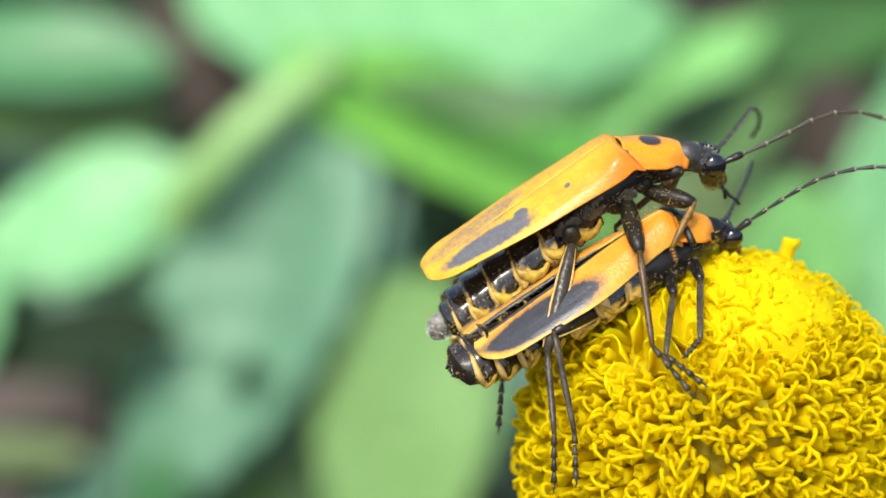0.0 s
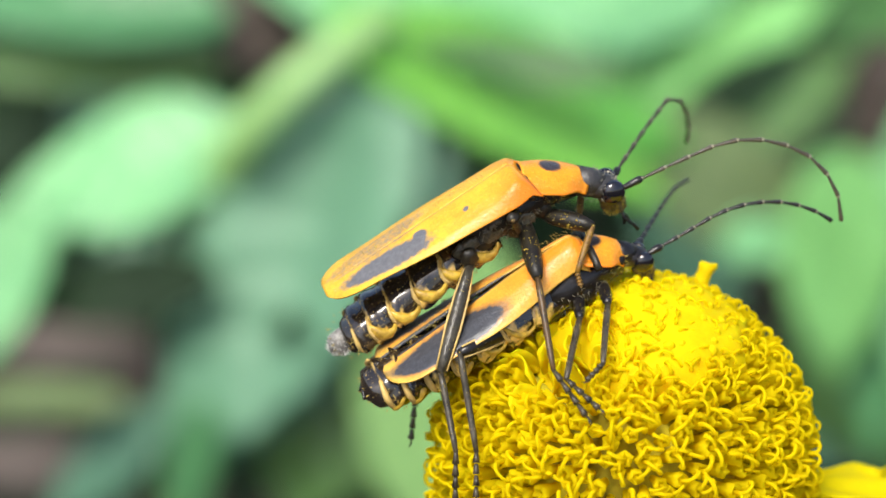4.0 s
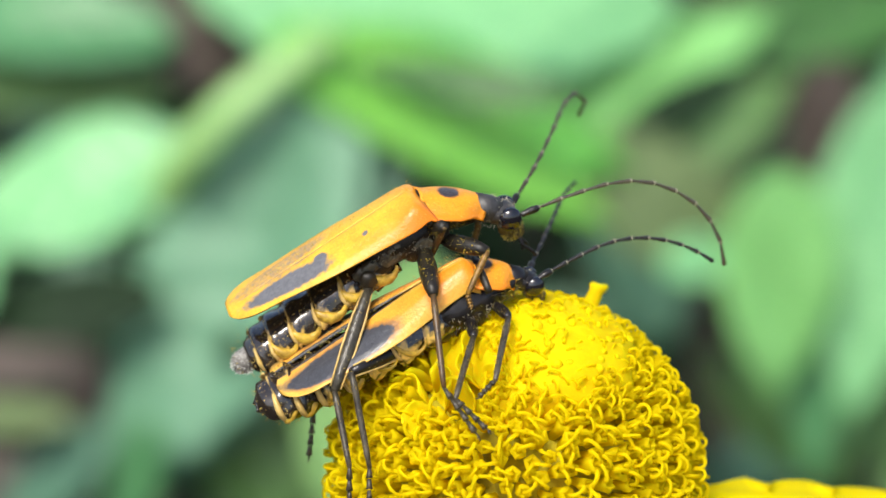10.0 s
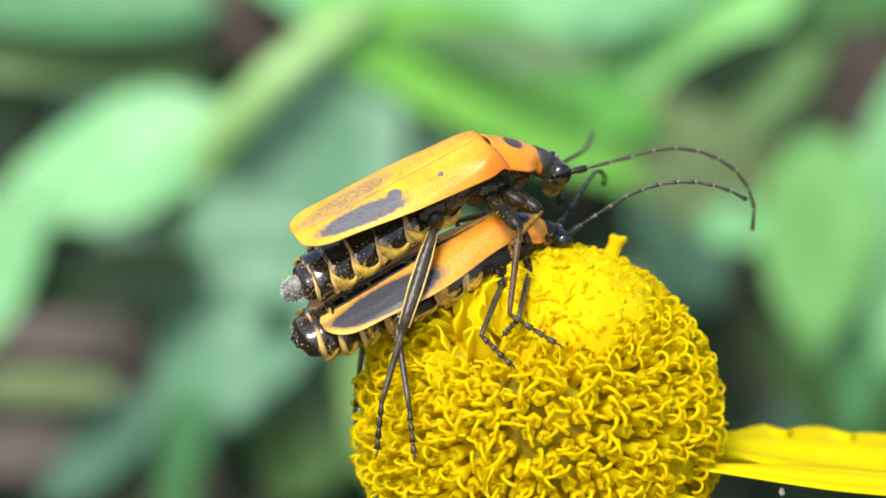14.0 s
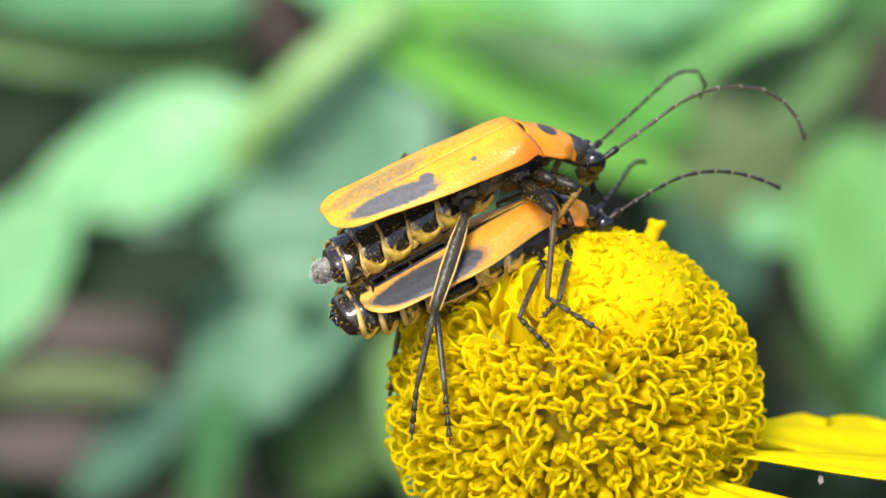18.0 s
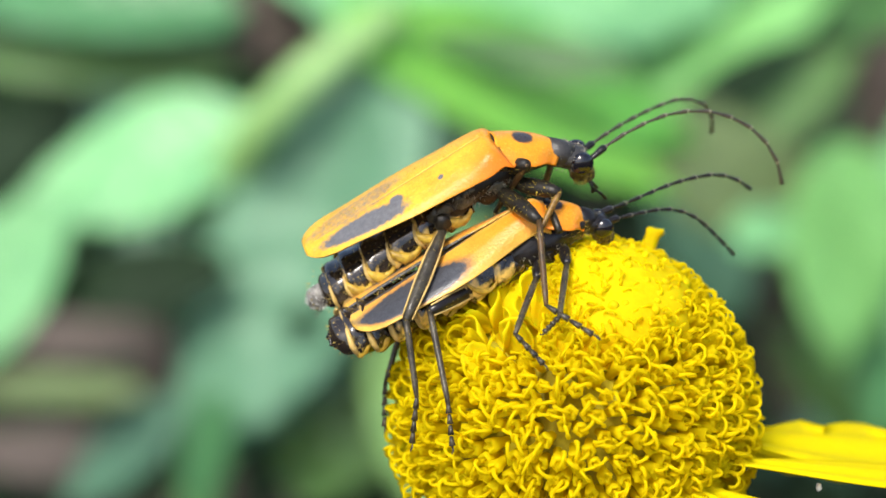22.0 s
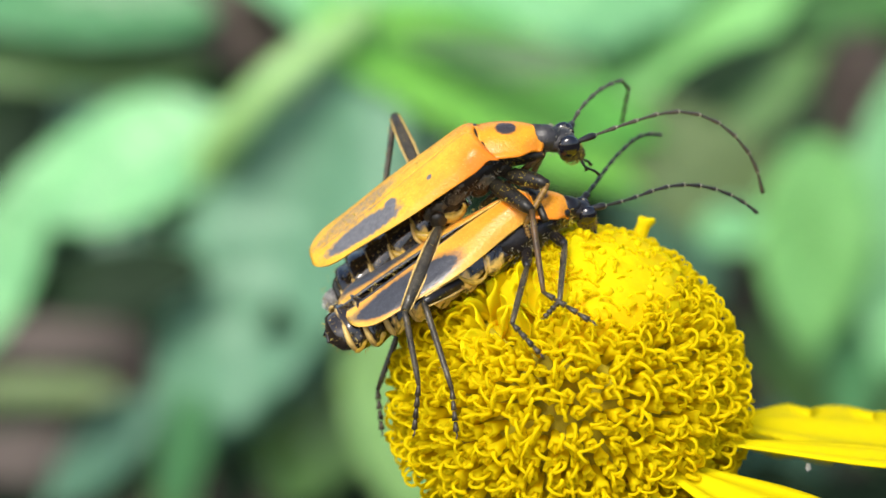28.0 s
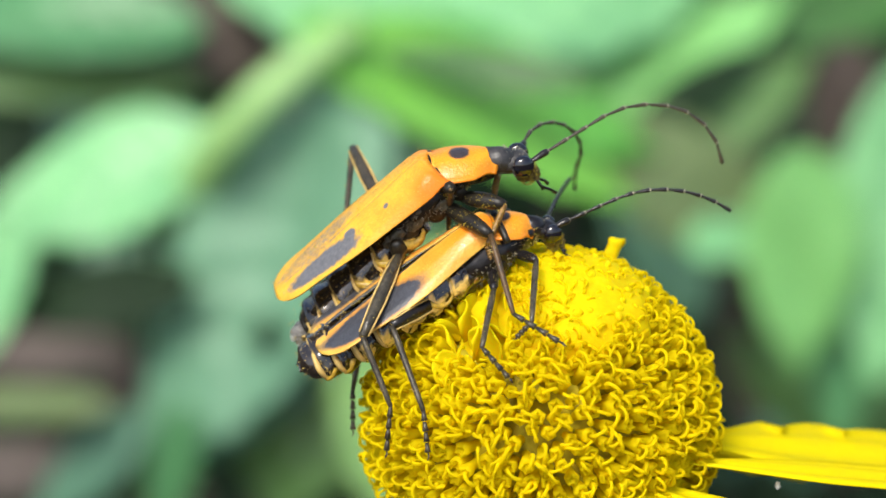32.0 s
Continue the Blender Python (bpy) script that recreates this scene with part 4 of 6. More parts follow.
plant("green plant with upright bright leaves", [(63.7, 256.0, 39.5), (62.6, 258.0, 21.2), (61.4, 260.0, -21.7)], [
    # the first four overlap to put one large leaf's lit gradient into colours
    ((39.6, 216.0, 20.1), (39.9, 224.0, -6.0), 13.8, LEAF_SPRING, (0.1, -1, 0.6), 0.06, 15),
    ((46.3, 224.0, 19.8), (45.5, 232.0, -16.8), 9.6, LEAF_MID, (0.1, -1, 0.6), 0.06, 16),
    ((53.3, 220.0, 29.8), (49.2, 228.0, -8.8), 15.2, LEAF_MINT, (0.1, -1, 0.5), 0.06, 17),
    ((45.6, 250.0, 13.8), (53.9, 258.0, -20.1), 29.1, LEAF_FERN, (0, -1, 0.4), 0.06, 18),
    ((16.2, 228.0, 19.9), (41.5, 236.0, 11.6), 16.9, LEAF_OLIVE, (0, -1, 0.5), 0.06, 19),
    ((27.6, 222.0, 8.2), (36.7, 230.0, 11.5), 6.7, LEAF_MINT, (0, -1, 0.6), 0.06, 20),
    ((38.2, 252.0, 37.0), (65.9, 260.0, 42.8), 11.9, LEAF_DEEP, (0, -1, 0.4), 0.06, 21),
    ((22.3, 234.0, 23.5), (40.0, 242.0, 34.4), 5.0, LEAF_SHADED, (0, -1, 0.3), 0.06, 22),
    ((27.0, 238.0, 19.0), (45.8, 246.0, 32.7), 9.0, LEAF_FERN, (0, -1, 0.5), 0.06, 23),
    ((57.8, 244.0, 35.0), (67.0, 252.0, 18.8), 13.6, LEAF_MINT, (0, -1, 0.5), 0.06, 24),
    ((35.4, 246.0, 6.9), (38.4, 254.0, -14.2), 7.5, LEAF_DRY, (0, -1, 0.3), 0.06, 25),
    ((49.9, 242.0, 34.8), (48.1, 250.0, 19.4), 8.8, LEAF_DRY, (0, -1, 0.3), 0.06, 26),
])
plant("low green plant with narrow leaves", [(-33.5, 242.0, -2.6), (-34.4, 244.0, -10.8), (-34.8, 246.0, -20.4)], [
    ((-29.1, 206.0, -7.6), (-32.8, 214.0, -22.8), 5.4, LEAF_MID, (0, -1, 0.4), 0.06, 29),
    # a near-black leaf stands in for the shaded gap between the leaves here
    ((-28.2, 206.0, 5.7), (-51.7, 214.0, 1.9), 7.9, LEAF_SHADED, (0, -1, 0.2), 0.06, 30),
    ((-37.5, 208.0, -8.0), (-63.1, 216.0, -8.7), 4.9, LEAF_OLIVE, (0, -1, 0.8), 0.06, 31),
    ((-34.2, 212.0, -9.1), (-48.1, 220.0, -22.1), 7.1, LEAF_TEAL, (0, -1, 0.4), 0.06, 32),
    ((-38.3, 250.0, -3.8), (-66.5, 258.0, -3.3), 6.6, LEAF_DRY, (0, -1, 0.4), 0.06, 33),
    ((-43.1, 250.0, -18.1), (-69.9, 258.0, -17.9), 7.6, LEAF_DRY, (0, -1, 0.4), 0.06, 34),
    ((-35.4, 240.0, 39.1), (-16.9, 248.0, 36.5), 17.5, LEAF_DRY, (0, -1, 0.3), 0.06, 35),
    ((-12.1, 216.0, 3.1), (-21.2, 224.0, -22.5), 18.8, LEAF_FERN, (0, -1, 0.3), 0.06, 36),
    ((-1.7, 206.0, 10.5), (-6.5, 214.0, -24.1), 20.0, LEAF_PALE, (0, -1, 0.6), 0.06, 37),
    ((-21.6, 205.0, -1.6), (-17.6, 213.0, 3.2), 3.6, LEAF_SHADED, (0, -1, 0.2), 0.06, 38),
])
# the darkest leaves here carry the gaps' shade in their colour
plant("dark green undergrowth with shade put into its leaf colour", [(10, 330, -24), (6, 335, -30), (1.8, 340, -36.7)], [
    ((-72.5, 290, -0.8), (-48.8, 290, 3.3), 13.1, LEAF_SHADED, (0.1, -1, 0.4), 0.1, 300),
    ((-64.4, 298, -7.2), (-40.2, 298, -3), 13.4, LEAF_SHADED, (0.1, -1, 0.4), 0.1, 301),
    ((-68.6, 306, -20.3), (-43.9, 306, -16.1), 13.7, LEAF_SHADED, (0.1, -1, 0.4), 0.1, 302),
    ((-60, 314, -25.6), (-34.8, 314, -21.3), 14.0, LEAF_SHADED, (0.1, -1, 0.4), 0.1, 303),
    ((-54, 322, 6.3), (-28.3, 322, 10.7), 14.2, LEAF_SHADED, (0.1, -1, 0.4), 0.1, 304),
    ((-77.3, 330, -28.7), (-51.2, 330, -24.3), 14.5, LEAF_SHADED, (0.1, -1, 0.4), 0.1, 305),
    ((-47.6, 338, 40.2), (-20.8, 338, 44.9), 14.8, LEAF_SHADED, (0.1, -1, 0.4), 0.1, 306),
    ((-40.5, 346, 45.3), (-13.2, 346, 50.1), 15.0, LEAF_SHADED, (0.1, -1, 0.4), 0.1, 307),
    ((-31.4, 366.8, 20), (-55.6, 366.8, -6.5), 18.8, LEAF_SHADED, (0.33, -1, 0.38), 0.1, 100),
    ((20.9, 371.3, 32.5), (13.2, 371.3, 66.8), 18.2, LEAF_SHADED, (-0.28, -1, 0.51), 0.1, 101),
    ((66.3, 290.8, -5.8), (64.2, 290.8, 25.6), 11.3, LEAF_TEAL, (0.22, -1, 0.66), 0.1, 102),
    ((-48.2, 338.3, -6.1), (-22.7, 338.3, 8.4), 19.0, LEAF_SHADED, (0.24, -1, 0.36), 0.1, 103),
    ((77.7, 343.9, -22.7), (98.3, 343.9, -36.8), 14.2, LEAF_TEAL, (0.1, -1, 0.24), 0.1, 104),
    ((19.6, 377.1, 41.4), (-1.7, 377.1, 11.7), 18.8, LEAF_SHADED, (0.34, -1, 0.69), 0.1, 105),
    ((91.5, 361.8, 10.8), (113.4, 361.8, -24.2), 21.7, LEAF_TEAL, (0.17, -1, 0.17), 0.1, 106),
    ((62.6, 296.9, 15.1), (58.2, 296.9, -5.4), 17.7, LEAF_SHADED, (0.24, -1, 0.33), 0.1, 107),
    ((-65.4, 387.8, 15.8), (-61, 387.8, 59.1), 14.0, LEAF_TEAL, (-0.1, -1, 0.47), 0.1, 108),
    ((16.1, 295.4, -18.9), (12, 295.4, -42.3), 11.3, LEAF_SHADED, (0.08, -1, 0.03), 0.1, 109),
    ((-38.3, 327.4, 13.8), (-57.1, 327.4, 29), 12.2, LEAF_SHADED, (0.37, -1, 0.72), 0.1, 110),
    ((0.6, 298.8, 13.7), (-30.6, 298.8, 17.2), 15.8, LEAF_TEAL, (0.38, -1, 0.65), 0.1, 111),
    ((-31.4, 355.4, -24), (-40.9, 355.4, 16.8), 16.6, LEAF_SHADED, (0.04, -1, 0.01), 0.1, 112),
    ((-27.2, 370.5, 4.9), (9.1, 370.5, 0.7), 19.0, LEAF_SHADED, (-0.13, -1, 0.28), 0.1, 113),
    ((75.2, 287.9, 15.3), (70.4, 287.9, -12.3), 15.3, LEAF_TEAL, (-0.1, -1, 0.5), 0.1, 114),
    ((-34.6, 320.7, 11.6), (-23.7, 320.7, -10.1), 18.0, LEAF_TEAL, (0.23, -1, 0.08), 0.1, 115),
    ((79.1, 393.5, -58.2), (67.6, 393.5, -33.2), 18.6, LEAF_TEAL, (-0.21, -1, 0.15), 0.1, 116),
    ((-16.6, 344.2, -1.8), (6.5, 344.2, -18.6), 15.3, LEAF_SHADED, (0.28, -1, 0.14), 0.1, 117),
    ((-31.3, 289.6, -12.7), (-11.2, 289.6, 5.6), 12.5, LEAF_SHADED, (0.37, -1, 0.25), 0.1, 118),
    ((67.3, 393.8, -8.1), (88.2, 393.8, 16.6), 21.8, LEAF_SHADED, (-0.12, -1, 0.1), 0.1, 119),
    ((-30.6, 361.7, -7.4), (-34.2, 361.7, -37.3), 16.6, LEAF_SHADED, (-0.37, -1, 0.33), 0.1, 120),
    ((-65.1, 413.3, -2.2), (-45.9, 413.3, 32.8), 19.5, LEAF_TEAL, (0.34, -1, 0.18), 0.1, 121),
    ((70.6, 405.1, -45.5), (50.9, 405.1, -14), 16.9, LEAF_SHADED, (0.29, -1, 0.69), 0.1, 122),
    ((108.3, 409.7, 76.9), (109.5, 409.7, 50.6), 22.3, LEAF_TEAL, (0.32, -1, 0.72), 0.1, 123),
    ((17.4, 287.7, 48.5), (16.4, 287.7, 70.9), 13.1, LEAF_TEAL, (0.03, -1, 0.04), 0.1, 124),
    ((66.2, 332.5, 69.9), (95.4, 332.5, 41.3), 16.6, LEAF_SHADED, (-0.24, -1, 0.43), 0.1, 125),
    ((61.1, 350.8, 30.7), (71.4, 350.8, 71), 19.7, LEAF_SHADED, (0.06, -1, 0.32), 0.1, 126),
    ((73.8, 389.8, 32.9), (46.8, 389.8, 56.9), 14.1, LEAF_SHADED, (-0.4, -1, 0.04), 0.1, 127),
    ((-83.5, 354.6, 63.4), (-44.6, 354.6, 46.2), 20.3, LEAF_SHADED, (-0.01, -1, 0.13), 0.1, 128),
    ((-61.7, 342.9, 33.2), (-82.8, 342.9, 15), 14.6, LEAF_SHADED, (-0.3, -1, 0), 0.1, 129),
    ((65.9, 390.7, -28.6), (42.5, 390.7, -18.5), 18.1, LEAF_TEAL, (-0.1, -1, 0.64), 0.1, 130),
    ((47.8, 413.3, 35.9), (22.2, 413.3, 8.8), 21.4, LEAF_SHADED, (-0.07, -1, 0.01), 0.1, 131),
    ((-32.5, 403.8, 30.3), (-69.3, 403.8, 53), 16.2, LEAF_SHADED, (0.35, -1, 0.3), 0.1, 132),
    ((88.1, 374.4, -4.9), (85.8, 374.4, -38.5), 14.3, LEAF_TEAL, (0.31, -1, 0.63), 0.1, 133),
    ((49.8, 348.9, -18.7), (27.2, 348.9, -9.4), 17.7, LEAF_SHADED, (-0.21, -1, 0.31), 0.1, 134),
    ((23.2, 398.6, -9.1), (4.8, 398.6, 18.7), 22.0, LEAF_SHADED, (-0.3, -1, 0.68), 0.1, 135),
    ((28.2, 419.5, -36.9), (65.9, 419.5, -24.8), 22.7, LEAF_SHADED, (0.05, -1, 0.42), 0.1, 136),
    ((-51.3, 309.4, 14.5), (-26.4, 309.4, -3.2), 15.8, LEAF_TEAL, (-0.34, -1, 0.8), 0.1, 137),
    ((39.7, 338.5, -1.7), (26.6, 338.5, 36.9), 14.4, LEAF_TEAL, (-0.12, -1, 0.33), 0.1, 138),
    ((-84.4, 341.1, 8.6), (-55, 341.1, 14.1), 18.8, LEAF_SHADED, (0.05, -1, 0.46), 0.1, 139),
    ((68.4, 297.9, 4.8), (83.8, 297.9, -17.6), 18.0, LEAF_SHADED, (0.2, -1, 0.73), 0.1, 140),
    ((10.8, 304.8, 6.1), (5.9, 304.8, 29.1), 13.4, LEAF_SHADED, (0.01, -1, 0.75), 0.1, 141),
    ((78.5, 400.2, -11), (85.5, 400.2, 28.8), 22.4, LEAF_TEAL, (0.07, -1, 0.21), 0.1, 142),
    ((-29.9, 317.2, 63.8), (-57.5, 317.2, 59.8), 13.0, LEAF_SHADED, (-0.01, -1, 0.69), 0.1, 143),
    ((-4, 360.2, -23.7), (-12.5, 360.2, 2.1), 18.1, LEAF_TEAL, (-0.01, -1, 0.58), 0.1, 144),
    ((86.6, 405.3, 3.1), (81.1, 405.3, 50.3), 18.7, LEAF_SHADED, (0.12, -1, 0.62), 0.1, 145),
    ((-67.8, 310.3, 58.8), (-68.3, 310.3, 21.9), 17.7, LEAF_SHADED, (0.16, -1, 0.69), 0.1, 146),
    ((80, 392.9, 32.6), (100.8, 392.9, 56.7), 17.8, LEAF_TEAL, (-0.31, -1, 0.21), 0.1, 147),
    ((97.6, 330.2, 69.5), (63.1, 330.2, 58.3), 14.8, LEAF_SHADED, (-0.05, -1, 0.39), 0.1, 148),
    ((-68.4, 404.3, -3.5), (-36.1, 404.3, 6.4), 19.5, LEAF_SHADED, (-0.34, -1, 0.35), 0.1, 149),
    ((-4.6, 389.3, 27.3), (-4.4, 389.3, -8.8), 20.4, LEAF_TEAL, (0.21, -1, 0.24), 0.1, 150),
    ((37.8, 375.8, -19.5), (47.7, 375.8, 8.2), 20.3, LEAF_SHADED, (0.03, -1, 0.09), 0.1, 151),
    ((10.1, 372.2, 11.7), (2, 372.2, 48.9), 18.4, LEAF_SHADED, (0.18, -1, 0.12), 0.1, 152),
    ((-5.1, 372.1, -34.2), (-29.6, 372.1, -41.7), 18.4, LEAF_SHADED, (0.12, -1, 0.34), 0.1, 153),
    ((-12.3, 381.6, 53.1), (-53, 381.6, 48), 20.1, LEAF_SHADED, (0.2, -1, 0.43), 0.1, 154),
    ((53.1, 349.6, 44), (50.4, 349.6, 13.9), 20.3, LEAF_SHADED, (-0.18, -1, 0.56), 0.1, 155),
    ((-4.8, 332.6, -34.4), (23.6, 332.6, -23.8), 19.0, LEAF_SHADED, (0.28, -1, 0.09), 0.1, 156),
    ((-54.3, 379.3, 73.9), (-23, 379.3, 47.8), 20.2, LEAF_SHADED, (0.05, -1, 0.54), 0.1, 157),
    ((-25.4, 358.5, -31.3), (-0.7, 358.5, -56.7), 20.6, LEAF_SHADED, (-0.26, -1, 0.14), 0.1, 158),
    ((93.7, 413.2, 53.1), (81.9, 413.2, 9.1), 18.8, LEAF_SHADED, (-0.09, -1, 0.44), 0.1, 159),
    ((4.6, 350.3, -5.7), (40.7, 350.3, 0.1), 15.2, LEAF_TEAL, (0.08, -1, 0.58), 0.1, 160),
    ((-71, 311.9, -29.7), (-86.8, 311.9, -4.8), 15.7, LEAF_SHADED, (0.23, -1, 0.17), 0.1, 161),
    ((62.1, 405.4, -45.8), (88.3, 405.4, -36.4), 16.9, LEAF_TEAL, (-0.29, -1, 0.63), 0.1, 162),
    ((31.8, 287.6, 65.2), (17.1, 287.6, 46.9), 11.4, LEAF_TEAL, (-0.13, -1, 0.26), 0.1, 163),
    ((-41.9, 381.7, -1.2), (-4.7, 381.7, -21.3), 20.8, LEAF_SHADED, (0.19, -1, 0.27), 0.1, 164),
    ((52, 327.6, -45.8), (71, 327.6, -22.9), 18.3, LEAF_SHADED, (0.23, -1, 0.33), 0.1, 165),
    ((77, 313.1, 0.3), (54.2, 313.1, -18.6), 12.0, LEAF_SHADED, (-0.01, -1, 0.02), 0.1, 166),
    ((13, 334.5, -3.1), (-15.1, 334.5, -15), 12.4, LEAF_SHADED, (-0.1, -1, 0.42), 0.1, 167),
    ((13.3, 400.5, 48.4), (43, 400.5, 48.3), 21.7, LEAF_SHADED, (0.03, -1, 0.13), 0.1, 168),
    ((-59.2, 307.7, 2), (-90.9, 307.7, 2.3), 12.4, LEAF_TEAL, (-0.01, -1, 0.05), 0.1, 169),
    ((-59.2, 290.3, 24.7), (-85.3, 290.3, 7), 11.2, LEAF_SHADED, (-0.01, -1, 0.73), 0.1, 170),
    ((85, 331.8, 49.6), (65.6, 331.8, 33.1), 14.8, LEAF_SHADED, (-0.3, -1, 0.04), 0.1, 171),
    ((45.9, 351, 23), (53.1, 351, 54.3), 20.9, LEAF_SHADED, (0.05, -1, 0.02), 0.1, 172),
    ((-18.8, 365, -34.8), (-28.4, 365, -57), 16.9, LEAF_SHADED, (-0.4, -1, 0.02), 0.1, 173),
    ((-75.1, 312.1, 47.7), (-54.3, 312.1, 43.1), 16.8, LEAF_SHADED, (0.38, -1, 0.38), 0.1, 174),
    ((56.5, 370.3, -41.3), (78.9, 370.3, -32.2), 15.9, LEAF_TEAL, (-0.08, -1, 0.76), 0.1, 175),
    ((-33, 308.6, 19.7), (-63.2, 308.6, 20.7), 15.7, LEAF_SHADED, (0.19, -1, 0.59), 0.1, 176),
    ((56.2, 345, -0.1), (82.3, 345, 13.9), 16.0, LEAF_SHADED, (0.16, -1, 0.28), 0.1, 177),
    ((57.4, 290.8, -6.4), (57.6, 290.8, 29.4), 16.2, LEAF_SHADED, (-0.26, -1, 0.6), 0.1, 178),
    ((82.6, 398.9, 47.1), (67.8, 398.9, 84.3), 17.0, LEAF_TEAL, (0.11, -1, 0.7), 0.1, 179),
    ((52.1, 285.2, 7.2), (77.6, 285.2, 27), 13.2, LEAF_SHADED, (-0.24, -1, 0.63), 0.1, 180),
    ((83.8, 317.5, 43.7), (73, 317.5, 16.2), 18.4, LEAF_SHADED, (-0.36, -1, 0.12), 0.1, 181),
    ((23.6, 399.9, 3.3), (53.7, 399.9, 1.4), 23.5, LEAF_SHADED, (0.01, -1, 0.4), 0.1, 182),
    ((60, 295.7, 19.1), (85, 295.7, 42.3), 14.6, LEAF_TEAL, (0.26, -1, 0.09), 0.1, 183),
    ((-85.9, 338.9, -21.8), (-73.1, 338.9, -59.1), 12.9, LEAF_SHADED, (0.26, -1, 0.54), 0.1, 184),
    ((-56.6, 345.2, -2.6), (-74.7, 345.2, 28.7), 15.9, LEAF_TEAL, (-0.31, -1, 0.67), 0.1, 185),
    ((21.5, 371.8, -8.2), (31.4, 371.8, -41.8), 17.5, LEAF_TEAL, (-0.13, -1, 0.15), 0.1, 186),
    ((63.6, 366.8, -51.5), (51.1, 366.8, -23.1), 20.2, LEAF_SHADED, (-0.23, -1, 0.28), 0.1, 187),
    ((120.7, 386.2, 40.1), (97, 386.2, 28.7), 15.6, LEAF_SHADED, (-0.23, -1, 0.17), 0.1, 188),
    ((110.4, 413, -11.7), (69.1, 413, -21.8), 22.9, LEAF_SHADED, (0.32, -1, 0.76), 0.1, 189),
])


# ---- what moves ----
def between(rows, t):
    ts = [r[0] for r in rows]
    return [float(np.interp(t, ts, [r[k] for r in rows])) for k in range(1, len(rows[0]))]


def along(a, b, side):
    """A pose at a whose z points to b, its x near side."""
    z = (b - a).normalized()
    x = side - z * z.dot(side)
    x = x.normalized() if x.length > 1e-6 else z.orthogonal().normalized()
    m = Matrix((x, z.cross(x), z)).transposed().to_4x4()
    m.translation = a
    return m


def in_metres(m):
    m = m.copy()
    m.translation *= MM
    return m


